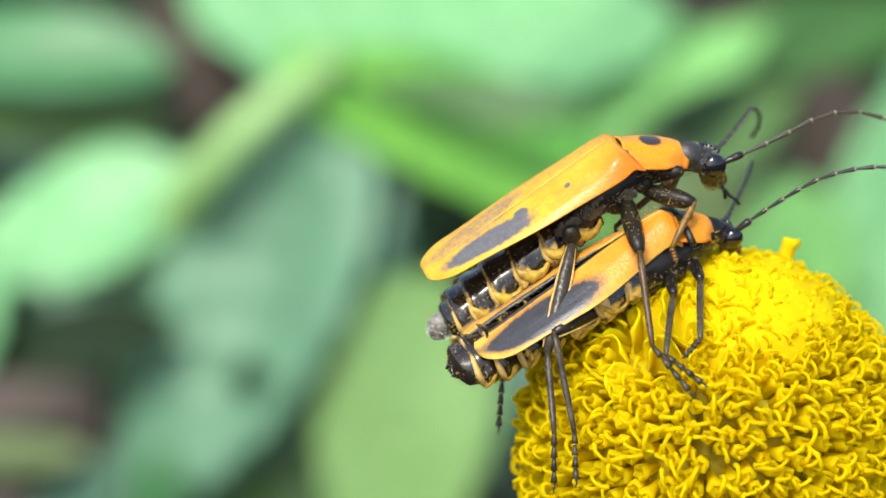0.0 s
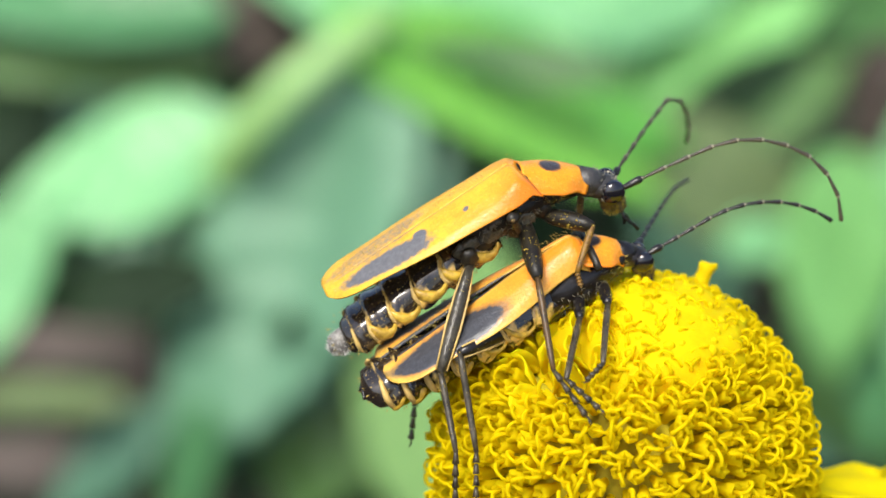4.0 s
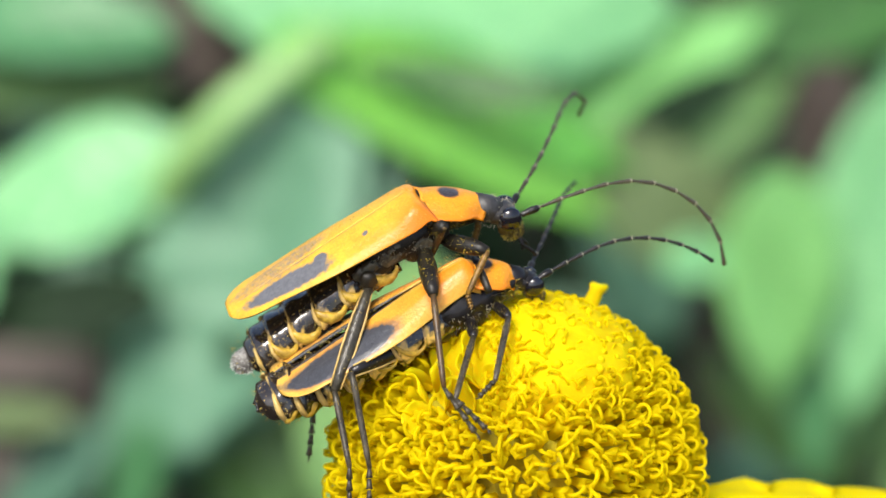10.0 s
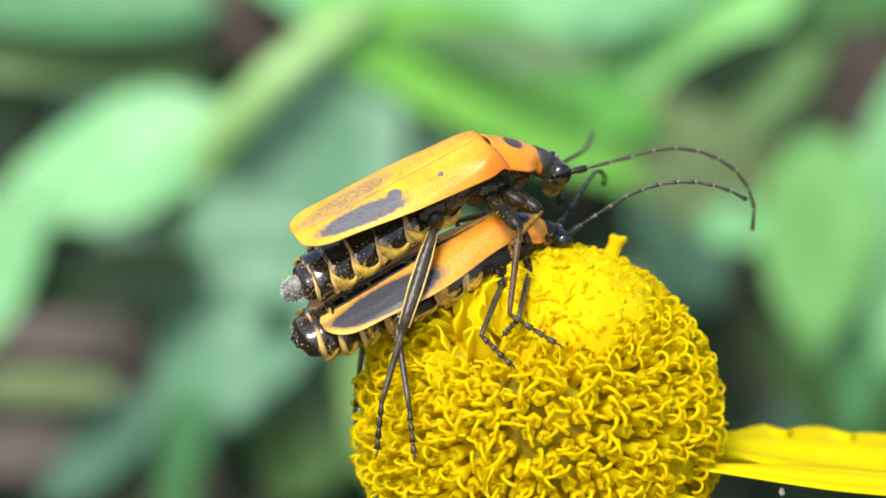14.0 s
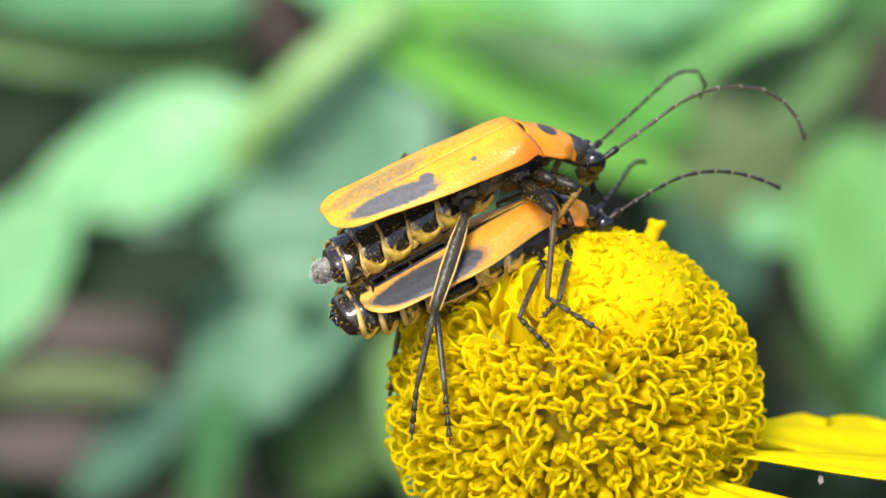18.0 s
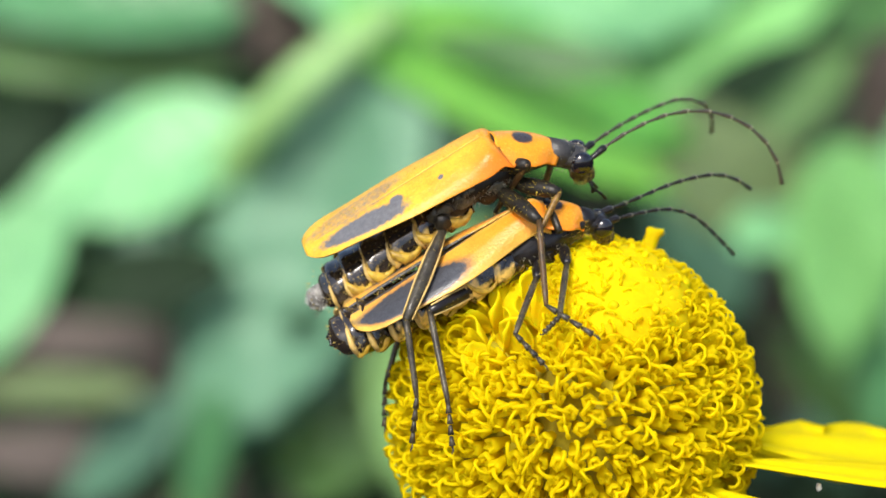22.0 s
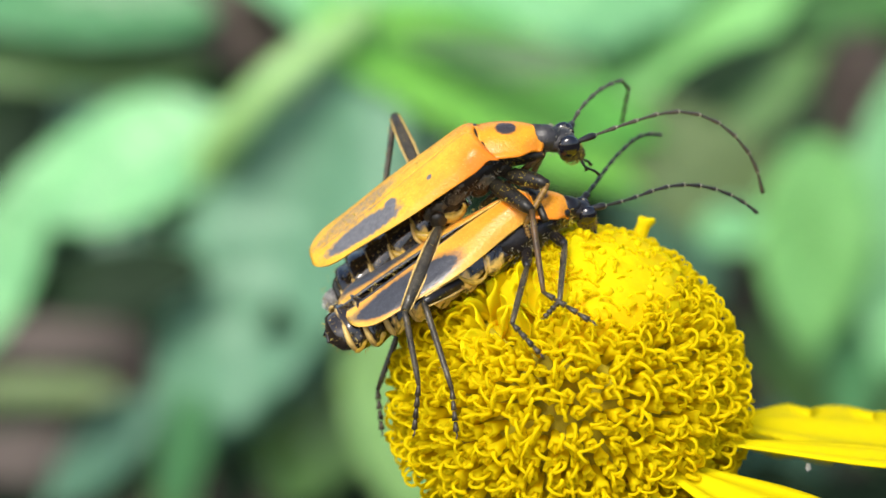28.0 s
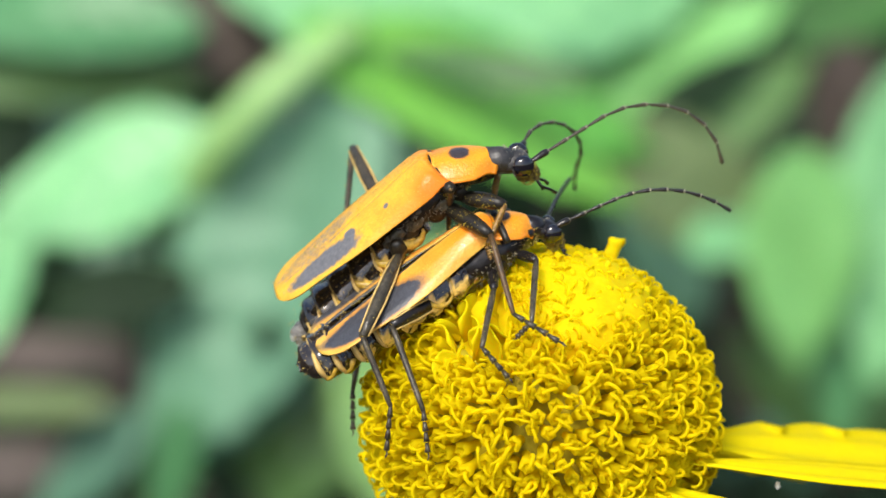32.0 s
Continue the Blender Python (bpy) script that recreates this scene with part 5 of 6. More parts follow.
def motions():
    upper_rows = [
        (0, -4.052, -3.337, 9.705, 34.07, -28.33, -2.53),
        (0.5, -3.753, -3.323, 9.836, 34.07, -27.06, -2.29),
        (1, -3.928, -3.297, 9.705, 34.12, -28.90, -2.1),
        (1.5, -4.091, -3.286, 9.656, 34.17, -29.82, -2.32),
        (2, -4.052, -3.31, 9.664, 34.17, -29.28, -2.9),
        (2.5, -4.34, -3.342, 9.646, 34.16, -29.77, -2.73),
        (3, -4.364, -3.352, 9.661, 34.13, -28.02, -2.4),
        (3.5, -4.46, -3.348, 9.671, 34.09, -28.58, -2.41),
        (4.2, -4.499, -3.28, 9.670, 34.10, -28.51, -0.35),
        (4.8, -4.533, -3.221, 9.670, 34.12, -28.45, 1.42),
        (5.5, -4.572, -3.153, 9.669, 34.13, -28.38, 3.48),
        (6, -4.495, -3.162, 9.596, 34.16, -28.58, 3.14),
        (6.5, -4.54, -3.175, 9.598, 34.18, -29.37, 2.88),
        (7, -4.548, -3.208, 9.582, 34.19, -30.39, 2.24),
        (7.5, -4.415, -3.248, 9.639, 34.18, -29.87, 1.44),
        (8, -4.405, -3.276, 9.576, 34.16, -29.76, 0.71),
        (8.5, -4.136, -3.303, 9.629, 34.11, -28.10, -0.56),
        (9, -4.182, -3.313, 9.610, 34.10, -29.43, -1.54),
        (9.5, -4.258, -3.321, 9.622, 34.10, -27.81, -2.13),
        (10, -4.305, -3.328, 9.593, 34.10, -27.87, -2.21),
        (10.5, -4.16, -3.325, 9.663, 34.09, -27.11, -1.61),
        (11, -4.026, -3.313, 9.723, 34.01, -25.98, -1.22),
        (11.5, -3.39, -3.268, 9.989, 33.86, -20.39, -0.97),
        (12, -3.736, -3.21, 9.921, 33.88, -25.56, 0.14),
        (12.5, -3.349, -3.198, 9.913, 34.02, -23.38, 2.67),
        (12.7, -3.5, -3.203, 9.942, 34.06, -24.41, 4.52),
        (12.9, -3.652, -3.208, 9.971, 34.11, -25.44, 6.37),
        (13, -3.728, -3.21, 9.986, 34.13, -25.95, 7.29),
        (13.2, -3.617, -3.212, 9.862, 34.19, -25.48, 9.62),
        (13.5, -3.451, -3.214, 9.677, 34.27, -24.78, 13.12),
        (13.8, -3.088, -3.209, 9.806, 34.32, -23.09, 15.21),
        (14, -2.847, -3.206, 9.892, 34.36, -21.96, 16.61),
        (14.2, -2.897, -3.201, 9.908, 34.36, -21.96, 17.08),
        (14.5, -2.972, -3.193, 9.932, 34.37, -21.96, 17.78),
        (14.8, -3.021, -3.189, 9.953, 34.38, -21.89, 17.41),
        (15, -3.053, -3.187, 9.967, 34.38, -21.85, 17.16),
        (15.2, -3.065, -3.186, 9.974, 34.39, -21.56, 16.98),
        (15.5, -3.082, -3.186, 9.983, 34.40, -21.13, 16.7),
        (16.2, -3.007, -3.156, 9.902, 34.28, -21.01, 16.75),
        (16.8, -2.943, -3.13, 9.833, 34.18, -20.91, 16.79),
        (17.5, -2.867, -3.1, 9.752, 34.06, -20.79, 16.84),
        (18, -2.999, -3.104, 9.754, 34.06, -20.99, 16.71),
        (18.5, -3.153, -3.107, 9.766, 34.10, -21.35, 16.96),
        (19, -3.102, -3.102, 9.728, 34.13, -20.62, 16.13),
        (19.5, -3.084, -3.096, 9.751, 34.17, -19.37, 14.91),
        (20, -3.157, -3.096, 9.826, 34.19, -19.37, 15.57),
        (20.5, -3.388, -3.099, 9.805, 34.17, -21.47, 17.14),
        (21, -3.4, -3.101, 9.775, 34.16, -22.34, 16.99),
        (21.5, -3.378, -3.093, 9.780, 36.06, -22.50, 10),
        (22, -3.776, -3.092, 9.642, 37.83, -26.46, -2.54),
        (22.5, -3.819, -3.104, 9.601, 39.79, -25.78, -9.42),
        (23, -3.8, -3.11, 9.547, 41.85, -25.47, -10.93),
        (23.5, -3.87, -3.123, 9.515, 41.98, -26.45, -11.03),
        (24, -3.912, -3.14, 9.513, 42.07, -27.36, -10.8),
        (24.5, -4.061, -3.152, 9.475, 42.17, -28.85, -10.7),
        (25.2, -4.052, -3.163, 9.500, 42.22, -28.81, -12.09),
        (25.8, -4.045, -3.173, 9.521, 42.25, -28.76, -13.28),
        (26.5, -4.036, -3.184, 9.546, 42.30, -28.72, -14.67),
        (27, -3.948, -3.191, 9.567, 42.42, -28.27, -14.16),
        (27.5, -3.942, -3.196, 9.575, 42.54, -30.42, -13.63),
        (28, -4.086, -3.175, 9.575, 42.66, -31.86, -12.81),
        (28.5, -4.049, -3.138, 9.531, 42.83, -29.91, -11.5),
        (29, -3.974, -3.118, 9.529, 43.00, -28.29, -10.79),
        (29.5, -4.347, -3.119, 9.499, 43.09, -32.84, -11.97),
        (30, -4.51, -3.134, 9.453, 43.20, -33.44, -13.33),
        (30.5, -4.524, -3.152, 9.475, 43.34, -32.82, -13.45),
        (31, -4.636, -3.185, 9.472, 43.44, -35.02, -13.72),
        (31.5, -4.609, -3.231, 9.488, 43.49, -34.88, -14.27),
        (32, -4.628, -3.25, 9.464, 43.57, -34.93, -14.54),
    ]
    lower_rows = [
        (0, -2.301, -2.937, 7.387, 32.64, -27.26, 5.21),
        (0.5, -2.223, -2.927, 7.394, 32.54, -26.55, 5.39),
        (1, -2.236, -2.917, 7.356, 32.4, -26.95, 5.27),
        (1.5, -2.237, -2.907, 7.346, 32.28, -27.38, 4.63),
        (2, -2.22, -2.893, 7.333, 32.24, -27.05, 3.99),
        (2.5, -2.278, -2.876, 7.33, 32.21, -27.84, 3.5),
        (3, -2.311, -2.863, 7.353, 32.19, -28.18, 3.03),
        (3.5, -2.344, -2.863, 7.365, 32.19, -28.95, 2.61),
        (4.2, -2.353, -2.885, 7.349, 32.12, -29.12, 2.3),
        (4.8, -2.362, -2.904, 7.336, 32.06, -29.27, 2.03),
        (5.5, -2.371, -2.926, 7.32, 31.99, -29.44, 1.72),
        (6, -2.361, -2.937, 7.301, 31.94, -29.14, 1.69),
        (6.5, -2.371, -2.943, 7.326, 31.89, -28.94, 1.81),
        (7, -2.366, -2.941, 7.326, 31.87, -28.88, 2.1),
        (7.5, -2.325, -2.948, 7.337, 31.93, -27.91, 2.31),
        (8, -2.323, -2.949, 7.295, 32.01, -27.85, 2.43),
        (8.5, -2.281, -2.946, 7.307, 32.05, -27.07, 2.45),
        (9, -2.274, -2.959, 7.293, 32.1, -26.94, 2.37),
        (9.5, -2.356, -2.989, 7.304, 32.09, -27.67, 2.07),
        (10, -2.361, -3.003, 7.309, 32.02, -27.46, 1.98),
        (10.5, -2.273, -2.998, 7.31, 32.05, -26.21, 2.18),
        (11, -2.221, -2.995, 7.346, 32.24, -24.94, 2.49),
        (11.5, -2.073, -2.987, 7.361, 32.45, -21.42, 2.72),
        (12, -2.224, -2.974, 7.288, 32.53, -24.34, 3.07),
        (12.5, -2.066, -2.939, 7.219, 32.58, -23.19, 4.31),
        (12.7, -2.088, -2.828, 7.245, 32.57, -24.28, 5.29),
        (12.9, -2.109, -2.716, 7.271, 32.55, -25.38, 6.28),
        (13, -2.12, -2.66, 7.284, 32.55, -25.92, 6.77),
        (13.2, -2.073, -2.553, 7.299, 32.49, -25.71, 8.25),
        (13.5, -2.002, -2.393, 7.321, 32.42, -25.4, 10.47),
        (13.8, -1.905, -2.235, 7.334, 32.38, -24.1, 12.34),
        (14, -1.841, -2.13, 7.342, 32.35, -23.24, 13.59),
        (14.2, -1.836, -2.133, 7.35, 32.32, -23.1, 13.76),
        (14.5, -1.829, -2.137, 7.362, 32.27, -22.9, 14.01),
        (14.8, -1.848, -2.151, 7.393, 32.24, -22.99, 13.27),
        (15, -1.86, -2.16, 7.414, 32.21, -23.05, 12.78),
        (15.2, -1.859, -2.167, 7.424, 32.22, -22.84, 12.3),
        (15.5, -1.858, -2.178, 7.439, 32.23, -22.53, 11.58),
        (16.2, -1.787, -2.138, 7.417, 32.12, -22.44, 13.34),
        (16.8, -1.726, -2.103, 7.398, 32.03, -22.36, 14.85),
        (17.5, -1.655, -2.063, 7.376, 31.92, -22.28, 16.62),
        (18, -1.718, -2.06, 7.366, 31.83, -22.35, 15.72),
        (18.5, -1.733, -2.061, 7.367, 31.77, -22.36, 14.66),
        (19, -1.751, -2.063, 7.358, 31.77, -22.64, 13.86),
        (19.5, -1.753, -2.071, 7.352, 31.82, -21.77, 12.61),
        (20, -1.713, -2.083, 7.407, 31.87, -19.77, 11.25),
        (20.5, -1.746, -2.093, 7.427, 31.85, -22.25, 9.91),
        (21, -1.712, -2.101, 7.446, 31.86, -23.49, 9.21),
        (21.5, -1.742, -2.423, 7.411, 31.86, -22.82, 7.41),
        (22, -1.924, -2.747, 7.412, 31.79, -26.28, 2.69),
        (22.5, -1.907, -2.893, 7.371, 31.7, -26.14, -3.32),
        (23, -1.904, -2.889, 7.351, 31.67, -26.64, -6.13),
        (23.5, -2.032, -2.863, 7.381, 31.63, -27.65, -7.58),
        (24, -2.008, -2.841, 7.349, 31.63, -27.35, -8.35),
        (24.5, -2.253, -2.824, 7.506, 31.67, -30.07, -9.13),
        (25.2, -2.213, -2.834, 7.453, 31.69, -29.12, -4.86),
        (25.8, -2.178, -2.842, 7.407, 31.7, -28.3, -1.21),
        (26.5, -2.138, -2.851, 7.354, 31.72, -27.34, 3.06),
        (27, -2.154, -2.86, 7.376, 31.72, -27.79, 3.17),
        (27.5, -2.175, -2.869, 7.403, 31.73, -28.13, 3.15),
        (28, -2.263, -2.869, 7.399, 31.77, -28.61, 3.2),
        (28.5, -2.304, -2.865, 7.366, 31.76, -29.16, 3.15),
        (29, -2.305, -2.866, 7.356, 31.8, -28.42, 2.11),
        (29.5, -2.39, -2.866, 7.388, 31.85, -30.06, 1.01),
        (30, -2.451, -2.873, 7.377, 31.83, -30.42, 0.33),
        (30.5, -2.448, -2.911, 7.4, 31.81, -30.71, -0.3),
        (31, -2.466, -2.977, 7.443, 31.8, -31.78, -1.02),
        (31.5, -2.488, -3.011, 7.438, 31.76, -31.22, -1.48),
        (32, -2.485, -3.015, 7.419, 31.76, -30.98, -1.66),
    ]
    times = [r[0] for r in upper_rows]
    body = {}
    for ob, rows in ((UPPER, upper_rows), (LOWER, lower_rows)):
        for t in times:
            x, y, z, a, b, c = between(rows, t)
            body[ob, t] = Matrix.LocRotScale((x, y, z), Euler([radians(q) for q in (a, b, c)]), None)
        walk(ob, [(t, LEAN @ in_metres(body[ob, t])) for t in times])
    # feet: seconds, then the ankle, the way of the knee, and the way of the foot, in the leaning frame
    feet = {
        "unmid": [
            (0, -3.34, -6.22, 3.94, 0.1, -1, 0.2, 0.5, -0.4, -0.7),
            (12.5, -3.34, -6.22, 3.94, 0.1, -1, 0.2, 0.5, -0.4, -0.7),
            (12.8, -2.34, -6.72, 5.14, 0.8, -0.8, 0.4, 0.2, 0, -1),
            (13, -2.6, -6, 6.6, 1, -0.6, 1.2, -0.2, 0, -1),
            (13.2, -1.89, -6.24, 4.69, 1, -0.6, 0.5, 0.8, -0.3, -0.5),
            (32, -1.89, -6.24, 4.69, 1, -0.6, 0.5, 0.8, -0.3, -0.5),
        ],
        "unhind": [
            (0, -6.37, -5.33, 1.26, -0.3, -0.3, -0.9, 0, 0.3, -1),
            (11.5, -6.37, -5.33, 1.26, -0.3, -0.3, -0.9, 0, 0.3, -1),
            (13, -6.18, -5.3, 1.64, -0.3, -0.4, -0.9, -0.1, 0.3, -1),
            (21.5, -6.18, -5.3, 1.64, -0.3, -0.4, -0.9, -0.1, 0.3, -1),
            (22.5, -6.13, -5.34, 1.52, -0.3, -0.5, -0.8, -0.1, 0.3, -1),
            (32, -6.13, -5.34, 1.52, -0.3, -0.5, -0.8, -0.1, 0.3, -1),
        ],
        "ufhind": [
            (0, -8.2, 0.6, 8.3, -0.3, 1, -0.3, -0.5, 0, -1),
            (11.5, -8.2, 0.6, 8.3, -0.3, 1, -0.3, -0.5, 0, -1),
            (12, -6.03, 0.21, 9.29, 0.4, 0.5, 0.8, -1, 0, 0.3),
            (12.5, -6.19, 0.83, 8.96, 0.3, 0.7, 0.7, -1, 0, 0.3),
            (12.7, -6.76, 2.12, 9.53, 0.3, 0.7, 0.7, -0.5, 0, -1),
            (12.9, -7.28, 1.7, 11.08, 0.2, 0.5, 0.8, -0.7, 0, 0.6),
            (13, -7.65, 2.32, 11.18, 0.1, 0.6, 0.8, -0.6, 0, 0.8),
            (13.2, -7.96, 3.58, 7.27, -0.4, 0.9, 0.1, -0.5, 0, -1),
            (13.5, -6.46, 0.03, 8.78, 0.2, 0.6, 0.8, -0.5, 0, -1),
            (13.8, -8.03, 2.19, 6.87, -0.3, 0.9, 0.2, -0.5, 0, -1),
            (14, -8.6, 2.86, 6.83, -0.4, 0.9, -0.3, -0.2, 1, -0.4),
            (14.2, -6.97, 0.51, 9.7, 0.3, 0.8, 0.5, -1, 0, -0.3),
            (14.5, -5.86, 0.06, 8.92, 0.3, 0.7, 0.7, -0.5, 0, -1),
            (14.8, -7.78, 1.9, 7.46, -0.2, 0.9, 0.3, -0.5, 0, -1),
            (15, -8.6, 3.03, 6.87, -0.4, 0.8, -0.4, -0.2, 1, -0.4),
            (15.2, -7.05, 0.28, 10.42, 0.4, 0.7, 0.6, -0.7, 0, 0.7),
            (15.5, -6.37, -0.05, 9.65, 0.4, 0.6, 0.7, -1, 0, -0.1),
            (16.2, -9.05, 2.46, 7.03, -0.4, 0.9, -0, -0.5, 0, -1),
            (16.8, -6.6, 1.25, 8.81, 0.1, 0.8, 0.6, -0.5, 0, -1),
            (17.5, -6.22, 0.37, 8.9, 0.2, 0.7, 0.7, -0.5, 0, -1),
            (18, -8.45, 1.35, 7.1, -0.3, 0.9, 0.2, -0.5, 0, -1),
            (18.5, -6.71, 1.7, 9.49, 0.3, 0.7, 0.6, -1, 0, -0.1),
            (19, -8.34, 3.12, 5.87, -0.4, 0.8, -0.3, -0.5, 0, -1),
            (19.5, -8.2, 0.6, 8.3, -0.3, 1, -0.3, -0.5, 0, -1),
            (21.5, -8.2, 0.6, 8.3, -0.3, 1, -0.3, -0.5, 0, -1),
            (22, -9.09, 3.56, 5.77, -0.7, 0.7, -0.3, -0.5, 0, -1),
            (22.5, -7.95, 1.28, 7.99, -0.4, 0.7, 0.6, -0.5, 0, -1),
            (23, -7.44, 1.53, 8.07, -0.3, 0.7, 0.6, -0.5, 0, -1),
            (24, -7.5, 1.44, 8.15, -0.2, 0.7, 0.7, -0.5, 0, -1),
            (28, -7.36, 0.97, 8.15, -0.3, 0.6, 0.7, -0.5, 0, -1),
            (31, -8.26, 0.81, 8.16, -0.3, 0.5, 0.8, -0.5, 0, -1),
            (32, -7.78, 1.1, 7.81, -0.3, 0.6, 0.7, -0.5, 0, -1),
        ],
        "lnfront": [
            (0, -1.87, -6.48, 4.09, 0.8, -0.5, 0.4, -0.6, -0.3, -0.6),
            (32, -1.27, -6.39, 4.41, 0.8, -0.5, 0.4, -0.6, -0.3, -0.6),
        ],
        "lnmid": [
            (0, -2.95, -6.42, 3.62, 0.7, -0.7, 0.3, 0.7, -0.4, -0.6),
            (32, -2.99, -6.46, 3.5, 0.7, -0.7, 0.3, 0.6, -0.4, -0.7),
        ],
        "lnhind": [
            (0, -5.72, -5.16, 1.26, -1, -0.7, 0.2, 0, -0.1, -1),
            (11.5, -5.72, -5.16, 1.26, -1, -0.7, 0.2, 0, -0.1, -1),
            (13.5, -5.22, -5.61, 1.47, -1, -0.7, 0.2, 0.1, 0, -1),
            (21.5, -5.22, -5.61, 1.47, -1, -0.7, 0.2, 0.1, 0, -1),
            (22.5, -5, -5.8, 1.37, -1, -0.7, 0.2, 0.1, 0, -1),
            (32, -5, -5.8, 1.37, -1, -0.7, 0.2, 0.1, 0, -1),
        ],
        "lfhind": [
            (0, -7.65, -0.6, 2.8, -0.9, 0.5, -0.6, -0.1, 0, -1),
            (11.5, -7.65, -0.6, 2.8, -0.9, 0.5, -0.6, -0.1, 0, -1),
            (13.5, -7.04, -0.6, 2.4, -0.9, 0.5, -0.6, -0.1, 0, -1),
            (21.5, -7.04, -0.6, 2.4, -0.9, 0.5, -0.6, -0.1, 0, -1),
            (22.5, -7.59, -0.6, 1.16, -0.9, 0.5, -0.6, 0.1, 0, -1),
            (25, -7.59, -0.6, 1.16, -0.9, 0.5, -0.6, 0.1, 0, -1),
            (26.5, -8.02, -0.6, 1.19, -0.9, 0.5, -0.6, 0, 0, -1),
            (27, -8.02, -0.6, 1.19, -0.9, 0.5, -0.6, 0, 0, -1),
            (28, -7.59, -0.6, 1.16, -0.9, 0.5, -0.6, 0.1, 0, -1),
            (30, -7.21, -0.6, 1.29, -0.9, 0.5, -0.6, 0, 0, -1),
            (31, -7.44, -0.6, 1.4, -0.9, 0.5, -0.6, 0, 0, -1),
            (32, -7.52, -0.6, 1.92, -0.9, 0.5, -0.6, 0, 0, -1),
        ],
        "lffront": [
            (0, -0.13, 0.2, 7.08, 0.3, 0.8, 0.5, 1, 0, -0.2),
            (32, -0.13, 0.2, 7.08, 0.3, 0.8, 0.5, 1, 0, -0.2),
        ],
        "lfmid": [
            (0, -2.2, 2.6, 6.2, 0.3, 0.8, 0.3, 0.3, 0.5, -0.6),
            (32, -2.2, 2.6, 6.2, 0.3, 0.8, 0.3, 0.3, 0.5, -0.6),
        ],
    }
    # a foot that holds on to the other beetle stays where it holds
    holds = {"unfront": (-0.35, -1.15, 0.45), "uffront": (0.45, 1.05, 0.3), "ufmid": (-1.2, 1.5, 0.3)}
    knees = {"unfront": (1, -0.3, 0.6), "uffront": (0.9, 0.4, 0.5), "ufmid": (0.3, 0.1, -1)}
    for key, (who, thigh, shank, foot, hip, l1, l2) in LEGS.items():
        rows = ([], [], [])
        for t in times:
            m = body[who, t]
            h = m @ hip
            if key in holds:
                ankle = body[LOWER, t] @ Vector(holds[key])
                knee_way, toe_way = Vector(knees[key]), Vector((0.3, 0, -1))
            else:
                q = between(feet[key], t)
                ankle, knee_way, toe_way = Vector(q[:3]), Vector(q[3:6]), Vector(q[6:9])
            d = ankle - h
            far = min(max(d.length, abs(l1 - l2) * 1.02 + 0.05), (l1 + l2) * 0.995)
            d.normalize()
            ankle = h + d * far
            a = (l1 * l1 - l2 * l2 + far * far) / (2 * far)
            n = knee_way - d * d.dot(knee_way)
            n.normalize()
            knee = h + d * a + n * math.sqrt(max(0, l1 * l1 - a * a))
            side = Vector((0, 1, 0.2))
            one, two, three = along(h, knee, side), along(knee, ankle, side), along(ankle, ankle + toe_way, side)
            rows[0].append((t, in_metres(m.inverted() @ one)))
            rows[1].append((t, in_metres(one.inverted() @ two)))
            rows[2].append((t, in_metres(two.inverted() @ three)))
        for ob, r in zip((thigh, shank, foot), rows):
            walk(ob, r)
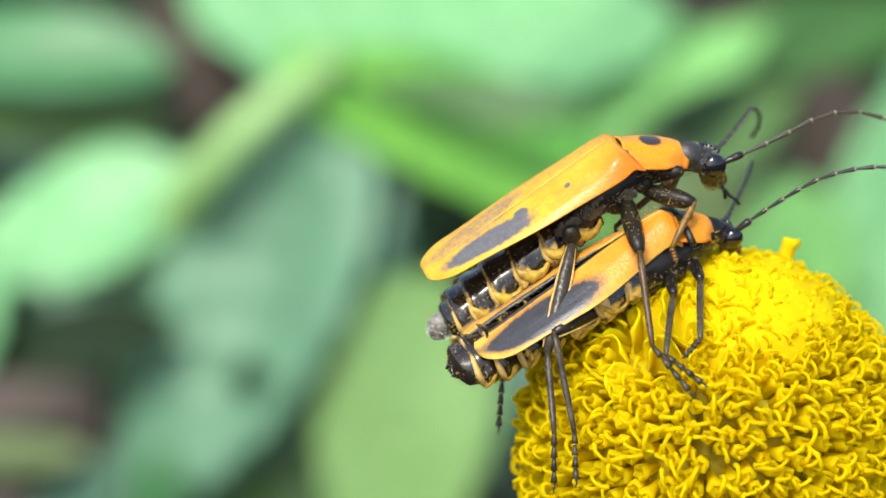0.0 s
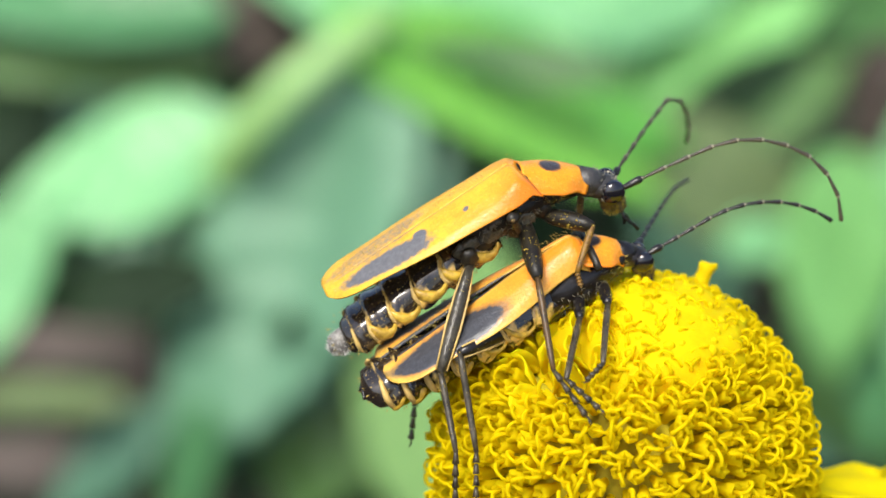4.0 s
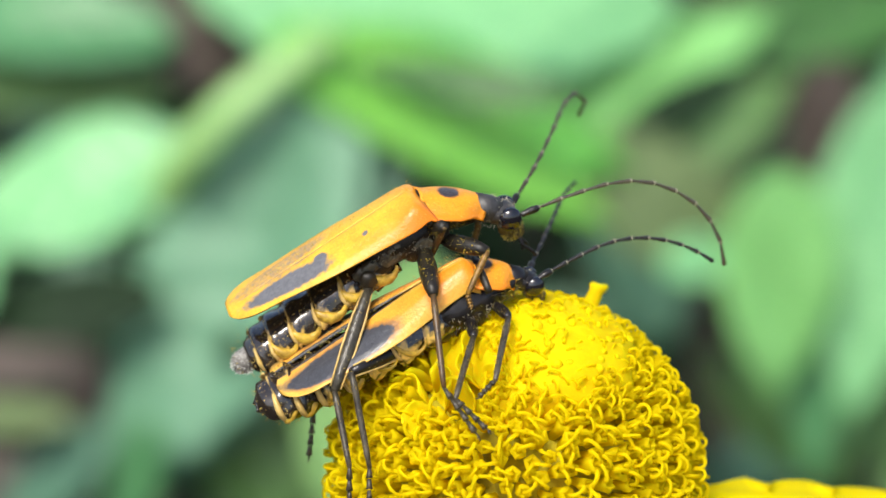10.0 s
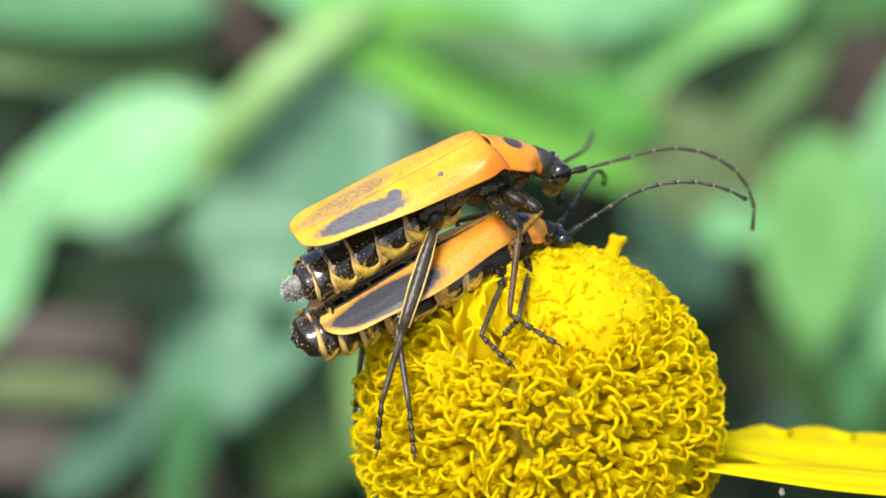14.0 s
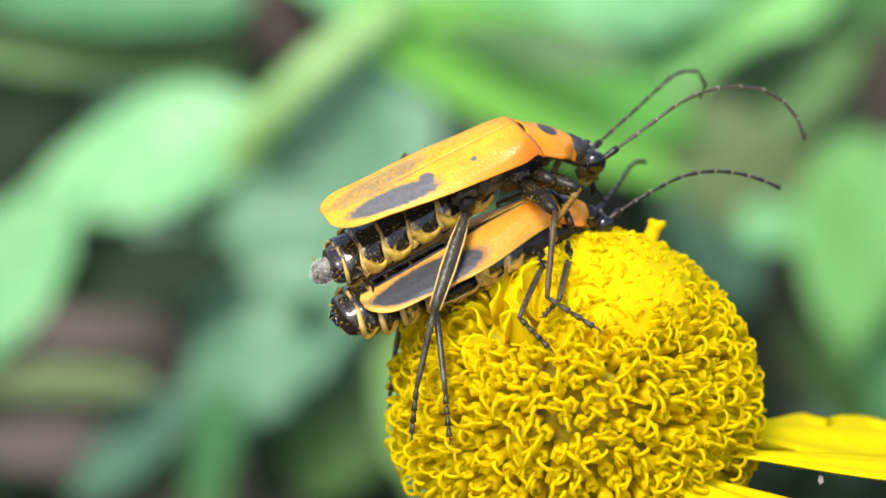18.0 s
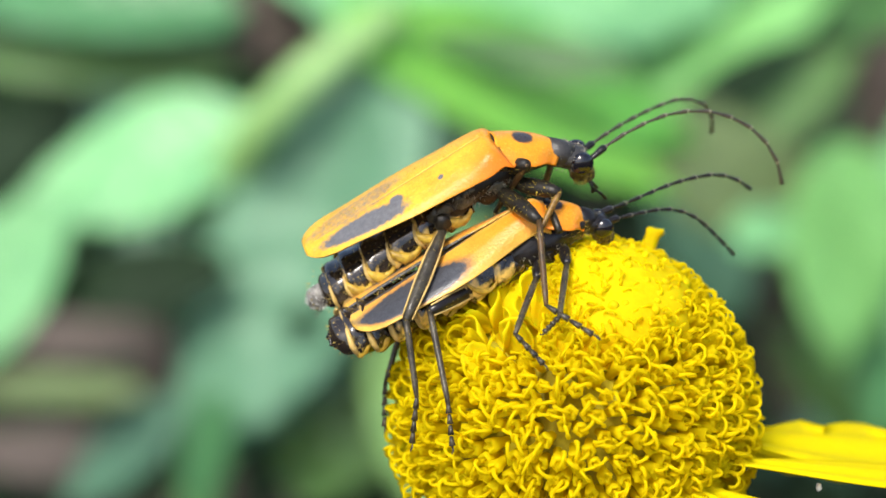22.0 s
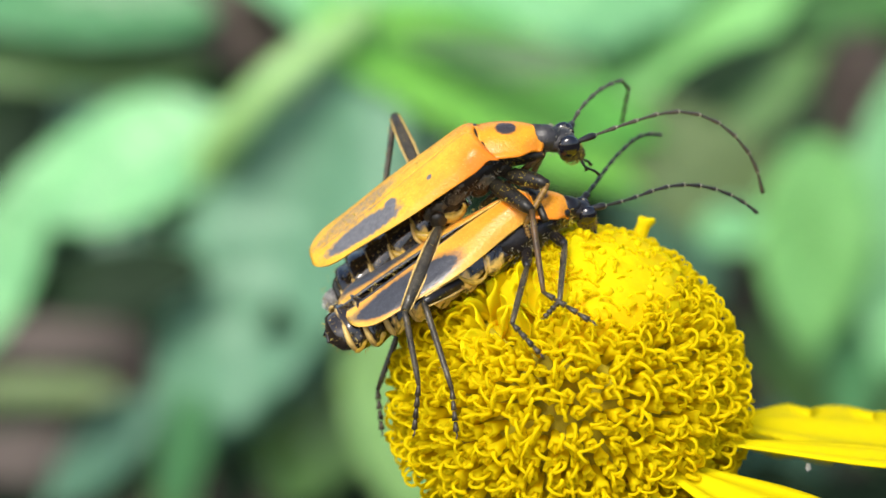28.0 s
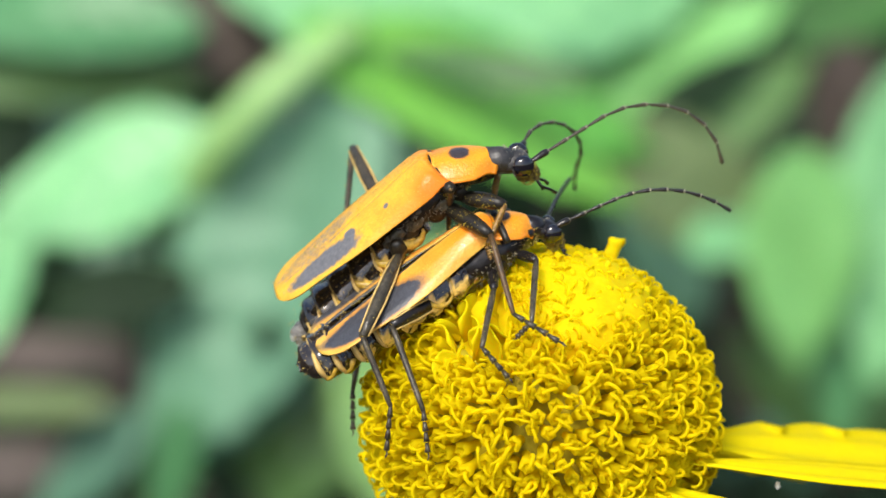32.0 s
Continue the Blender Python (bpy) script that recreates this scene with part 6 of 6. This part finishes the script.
    # feelers: seconds, then the slope at four stations from root to tip and the lean away from the lens at both ends
    feelers = {
        "A": [
            (0, 21, 27, -33, -58, 3, 16),
            (1, 35, 27, -10, -74, 8, 18),
            (2, 29, 26, -21, -77, 5, 17),
            (3, 28, 22, -31, -90, -6, 16),
            (6, 26, 26, -22, -87, -2, 16),
            (7, 29, 28, -23, -84, -4, 16),
            (8, 36, 18, -28, -85, -1, 14),
            (9, 23, 26, -25, -85, 2, 19),
            (10, 24, 17, -34, -86, 9, 19),
            (11, 13, 11, -40, -84, 13, 19),
            (12, 31, 22, -22, -85, 9, 18),
            (13, 60, 40, -6, -72, 23, 27),
            (14, 12, 16, -35, -102, 12, 25),
            (15, 11, 12, -38, -91, -6, 13),
            (18, 36, 37, -10, -79, 6, 20),
            (19, 17, 21, -33, -86, 6, 19),
            (20, 33, 21, -26, -89, -3, 15),
            (21, 31, 36, -16, -79, -4, 18),
            (22, 43, 20, -28, -83, 16, 22),
            (23, 13, 10, -61, -83, 27, 32),
            (24, 31, 23, -32, -86, 18, 26),
            (27, 18, 9, -41, -90, 18, 25),
            (28, 22, 17, -39, -80, 18, 24),
            (29, 14, 26, -29, -91, 18, 29),
            (30, 35, 32, -20, -83, 15, 25),
            (31, 38, 30, -24, -81, 23, 30),
            (32, 32, 31, -19, -82, 14, 24),
        ],
        "B": [
            (0, 38, 44, -41, -131, 54, 73),
            (1, 43, 42, 2, -136, 39, 56),
            (2, 59, 61, -53, -123, 45, 62),
            (3, 54, 44, -105, -90, 51, 59),
            (6, 60, 61, 53, -122, 40, 50),
            (7, 50, 54, 35, -130, 39, 52),
            (8, 51, 59, 27, -131, 41, 57),
            (9, 58, 66, 54, -138, 40, 54),
            (10, 54, 66, 54, -150, 42, 56),
            (11, 52, 34, 13, -123, 36, 47),
            (12, 70, 74, 76, 69, 59, 54),
            (13, 116, 116, 117, 117, 65, 61),
            (14, 20, 33, 58, 66, 75, 73),
            (15, 44, 48, 56, 60, 76, 74),
            (18, 43, 42, 13, -135, 38, 53),
            (19, 37, 29, -34, -126, 37, 53),
            (20, 42, 44, -43, -150, 42, 60),
            (21, 53, 68, 79, -156, 40, 53),
            (22, 39, 22, -12, -102, 41, 50),
            (23, 41, 21, -28, -107, 44, 55),
            (24, 40, 23, 12, -89, 42, 48),
            (27, 58, 15, -44, -104, 48, 58),
            (28, 69, 21, -96, -92, 52, 64),
            (29, 51, 20, -90, -90, 51, 62),
            (30, 85, 28, -111, -87, 56, 65),
            (31, 97, 38, -111, -114, 66, 74),
            (32, 89, -55, -109, -75, 51, 63),
        ],
        "C": [
            (0, 35, 30, 3, -18, -11, -13),
            (1, 31, 29, 1, -32, -6, 4),
            (2, 34, 30, -1, -33, 1, 7),
            (3, 31, 31, -1, -32, 6, 10),
            (6, 25, 30, -1, -38, 11, 12),
            (7, 24, 30, -7, -31, 14, 14),
            (8, 24, 26, -1, -36, 14, 16),
            (9, 25, 26, -8, -36, 13, 15),
            (10, 31, 25, -9, -34, 16, 14),
            (11, 25, 25, -2, -28, 27, 23),
            (12, 19, 20, -11, -31, 12, 12),
            (13, 27, 27, -1, -34, 7, 12),
            (14, 36, 30, -3, -33, -4, -2),
            (15, 34, 30, 0, -33, -5, -2),
            (18, 35, 29, -5, -28, 14, 13),
            (19, 27, 26, -7, -33, 14, 16),
            (20, 22, 23, -10, -42, 17, 19),
            (21, 16, 15, -28, -46, 27, 27),
            (22, 16, 11, -38, -45, 38, 38),
            (23, 14, 15, -27, -39, 25, 25),
            (24, 12, 18, -14, -48, 22, 25),
            (27, 16, 18, -16, -38, 14, 16),
            (28, 10, 21, -14, -41, 16, 19),
            (29, 16, 19, -15, -43, 17, 19),
            (30, 31, 24, -15, -31, 16, 15),
            (31, 32, 29, -7, -30, 6, 9),
            (32, 25, 23, -8, -35, 6, 11),
        ],
        "D": [
            (0, 47, 48, 53, 55, 65, 63),
            (1, 50, 49, 43, 43, 64, 60),
            (2, 55, 55, 40, 36, 64, 59),
            (3, 51, 53, 46, 37, 63, 59),
            (6, 52, 55, 55, -11, 60, 62),
            (7, 52, 52, 57, -3, 57, 63),
            (8, 53, 54, 56, 25, 58, 61),
            (9, 62, 62, 63, 49, 57, 57),
            (10, 61, 61, 63, 40, 56, 57),
            (11, 59, 59, 61, 39, 55, 58),
            (12, 47, 48, 49, 30, 53, 53),
            (13, 52, 53, 56, 2, 54, 57),
            (14, 47, 57, 49, -124, 53, 67),
            (15, 39, 46, 40, -78, 57, 65),
            (18, 48, 51, 53, -15, 60, 69),
            (19, 49, 55, 55, -58, 60, 70),
            (20, 44, 48, 50, -48, 57, 67),
            (21, 32, 34, 24, -37, 47, 47),
            (22, 21, 24, 10, -41, 29, 29),
            (23, 29, 31, 21, -45, 47, 48),
            (24, 36, 34, 24, -54, 50, 53),
            (27, 57, 50, 39, 41, 57, 53),
            (28, 49, 51, 40, -12, 50, 50),
            (29, 45, 47, 40, -15, 50, 51),
            (30, 45, 48, 42, -30, 50, 53),
            (31, 72, 71, 68, 68, 68, 65),
            (32, 61, 58, 50, 47, 73, 71),
        ],
    }
    for key, (who, chain, base, step) in FEELERS.items():
        rows = [[] for _ in chain]
        n = len(chain)
        for t in times:
            m = body[who, t]
            q = [radians(v) for v in between(feelers[key], t)]
            p = m @ base
            first = None
            for i in range(n):
                s = (i + 0.5) / n
                a = float(np.interp(s, (0, 0.60, 0.76, 1) if key == "B" else (0, 0.35, 0.7, 1), q[:4]))
                out = q[4] + (q[5] - q[4]) * s
                w = Vector((math.cos(a) * math.cos(out), math.sin(out), math.sin(a) * math.cos(out)))
                at = along(p, p + w, Vector((0.1, 1, 0.1)))
                rows[i].append((t, in_metres((first.inverted() @ at) if first else (m.inverted() @ at))))
                first = first or at
                p = p + w * step
        for ob, r in zip(chain, rows):
            walk(ob, r)


motions()
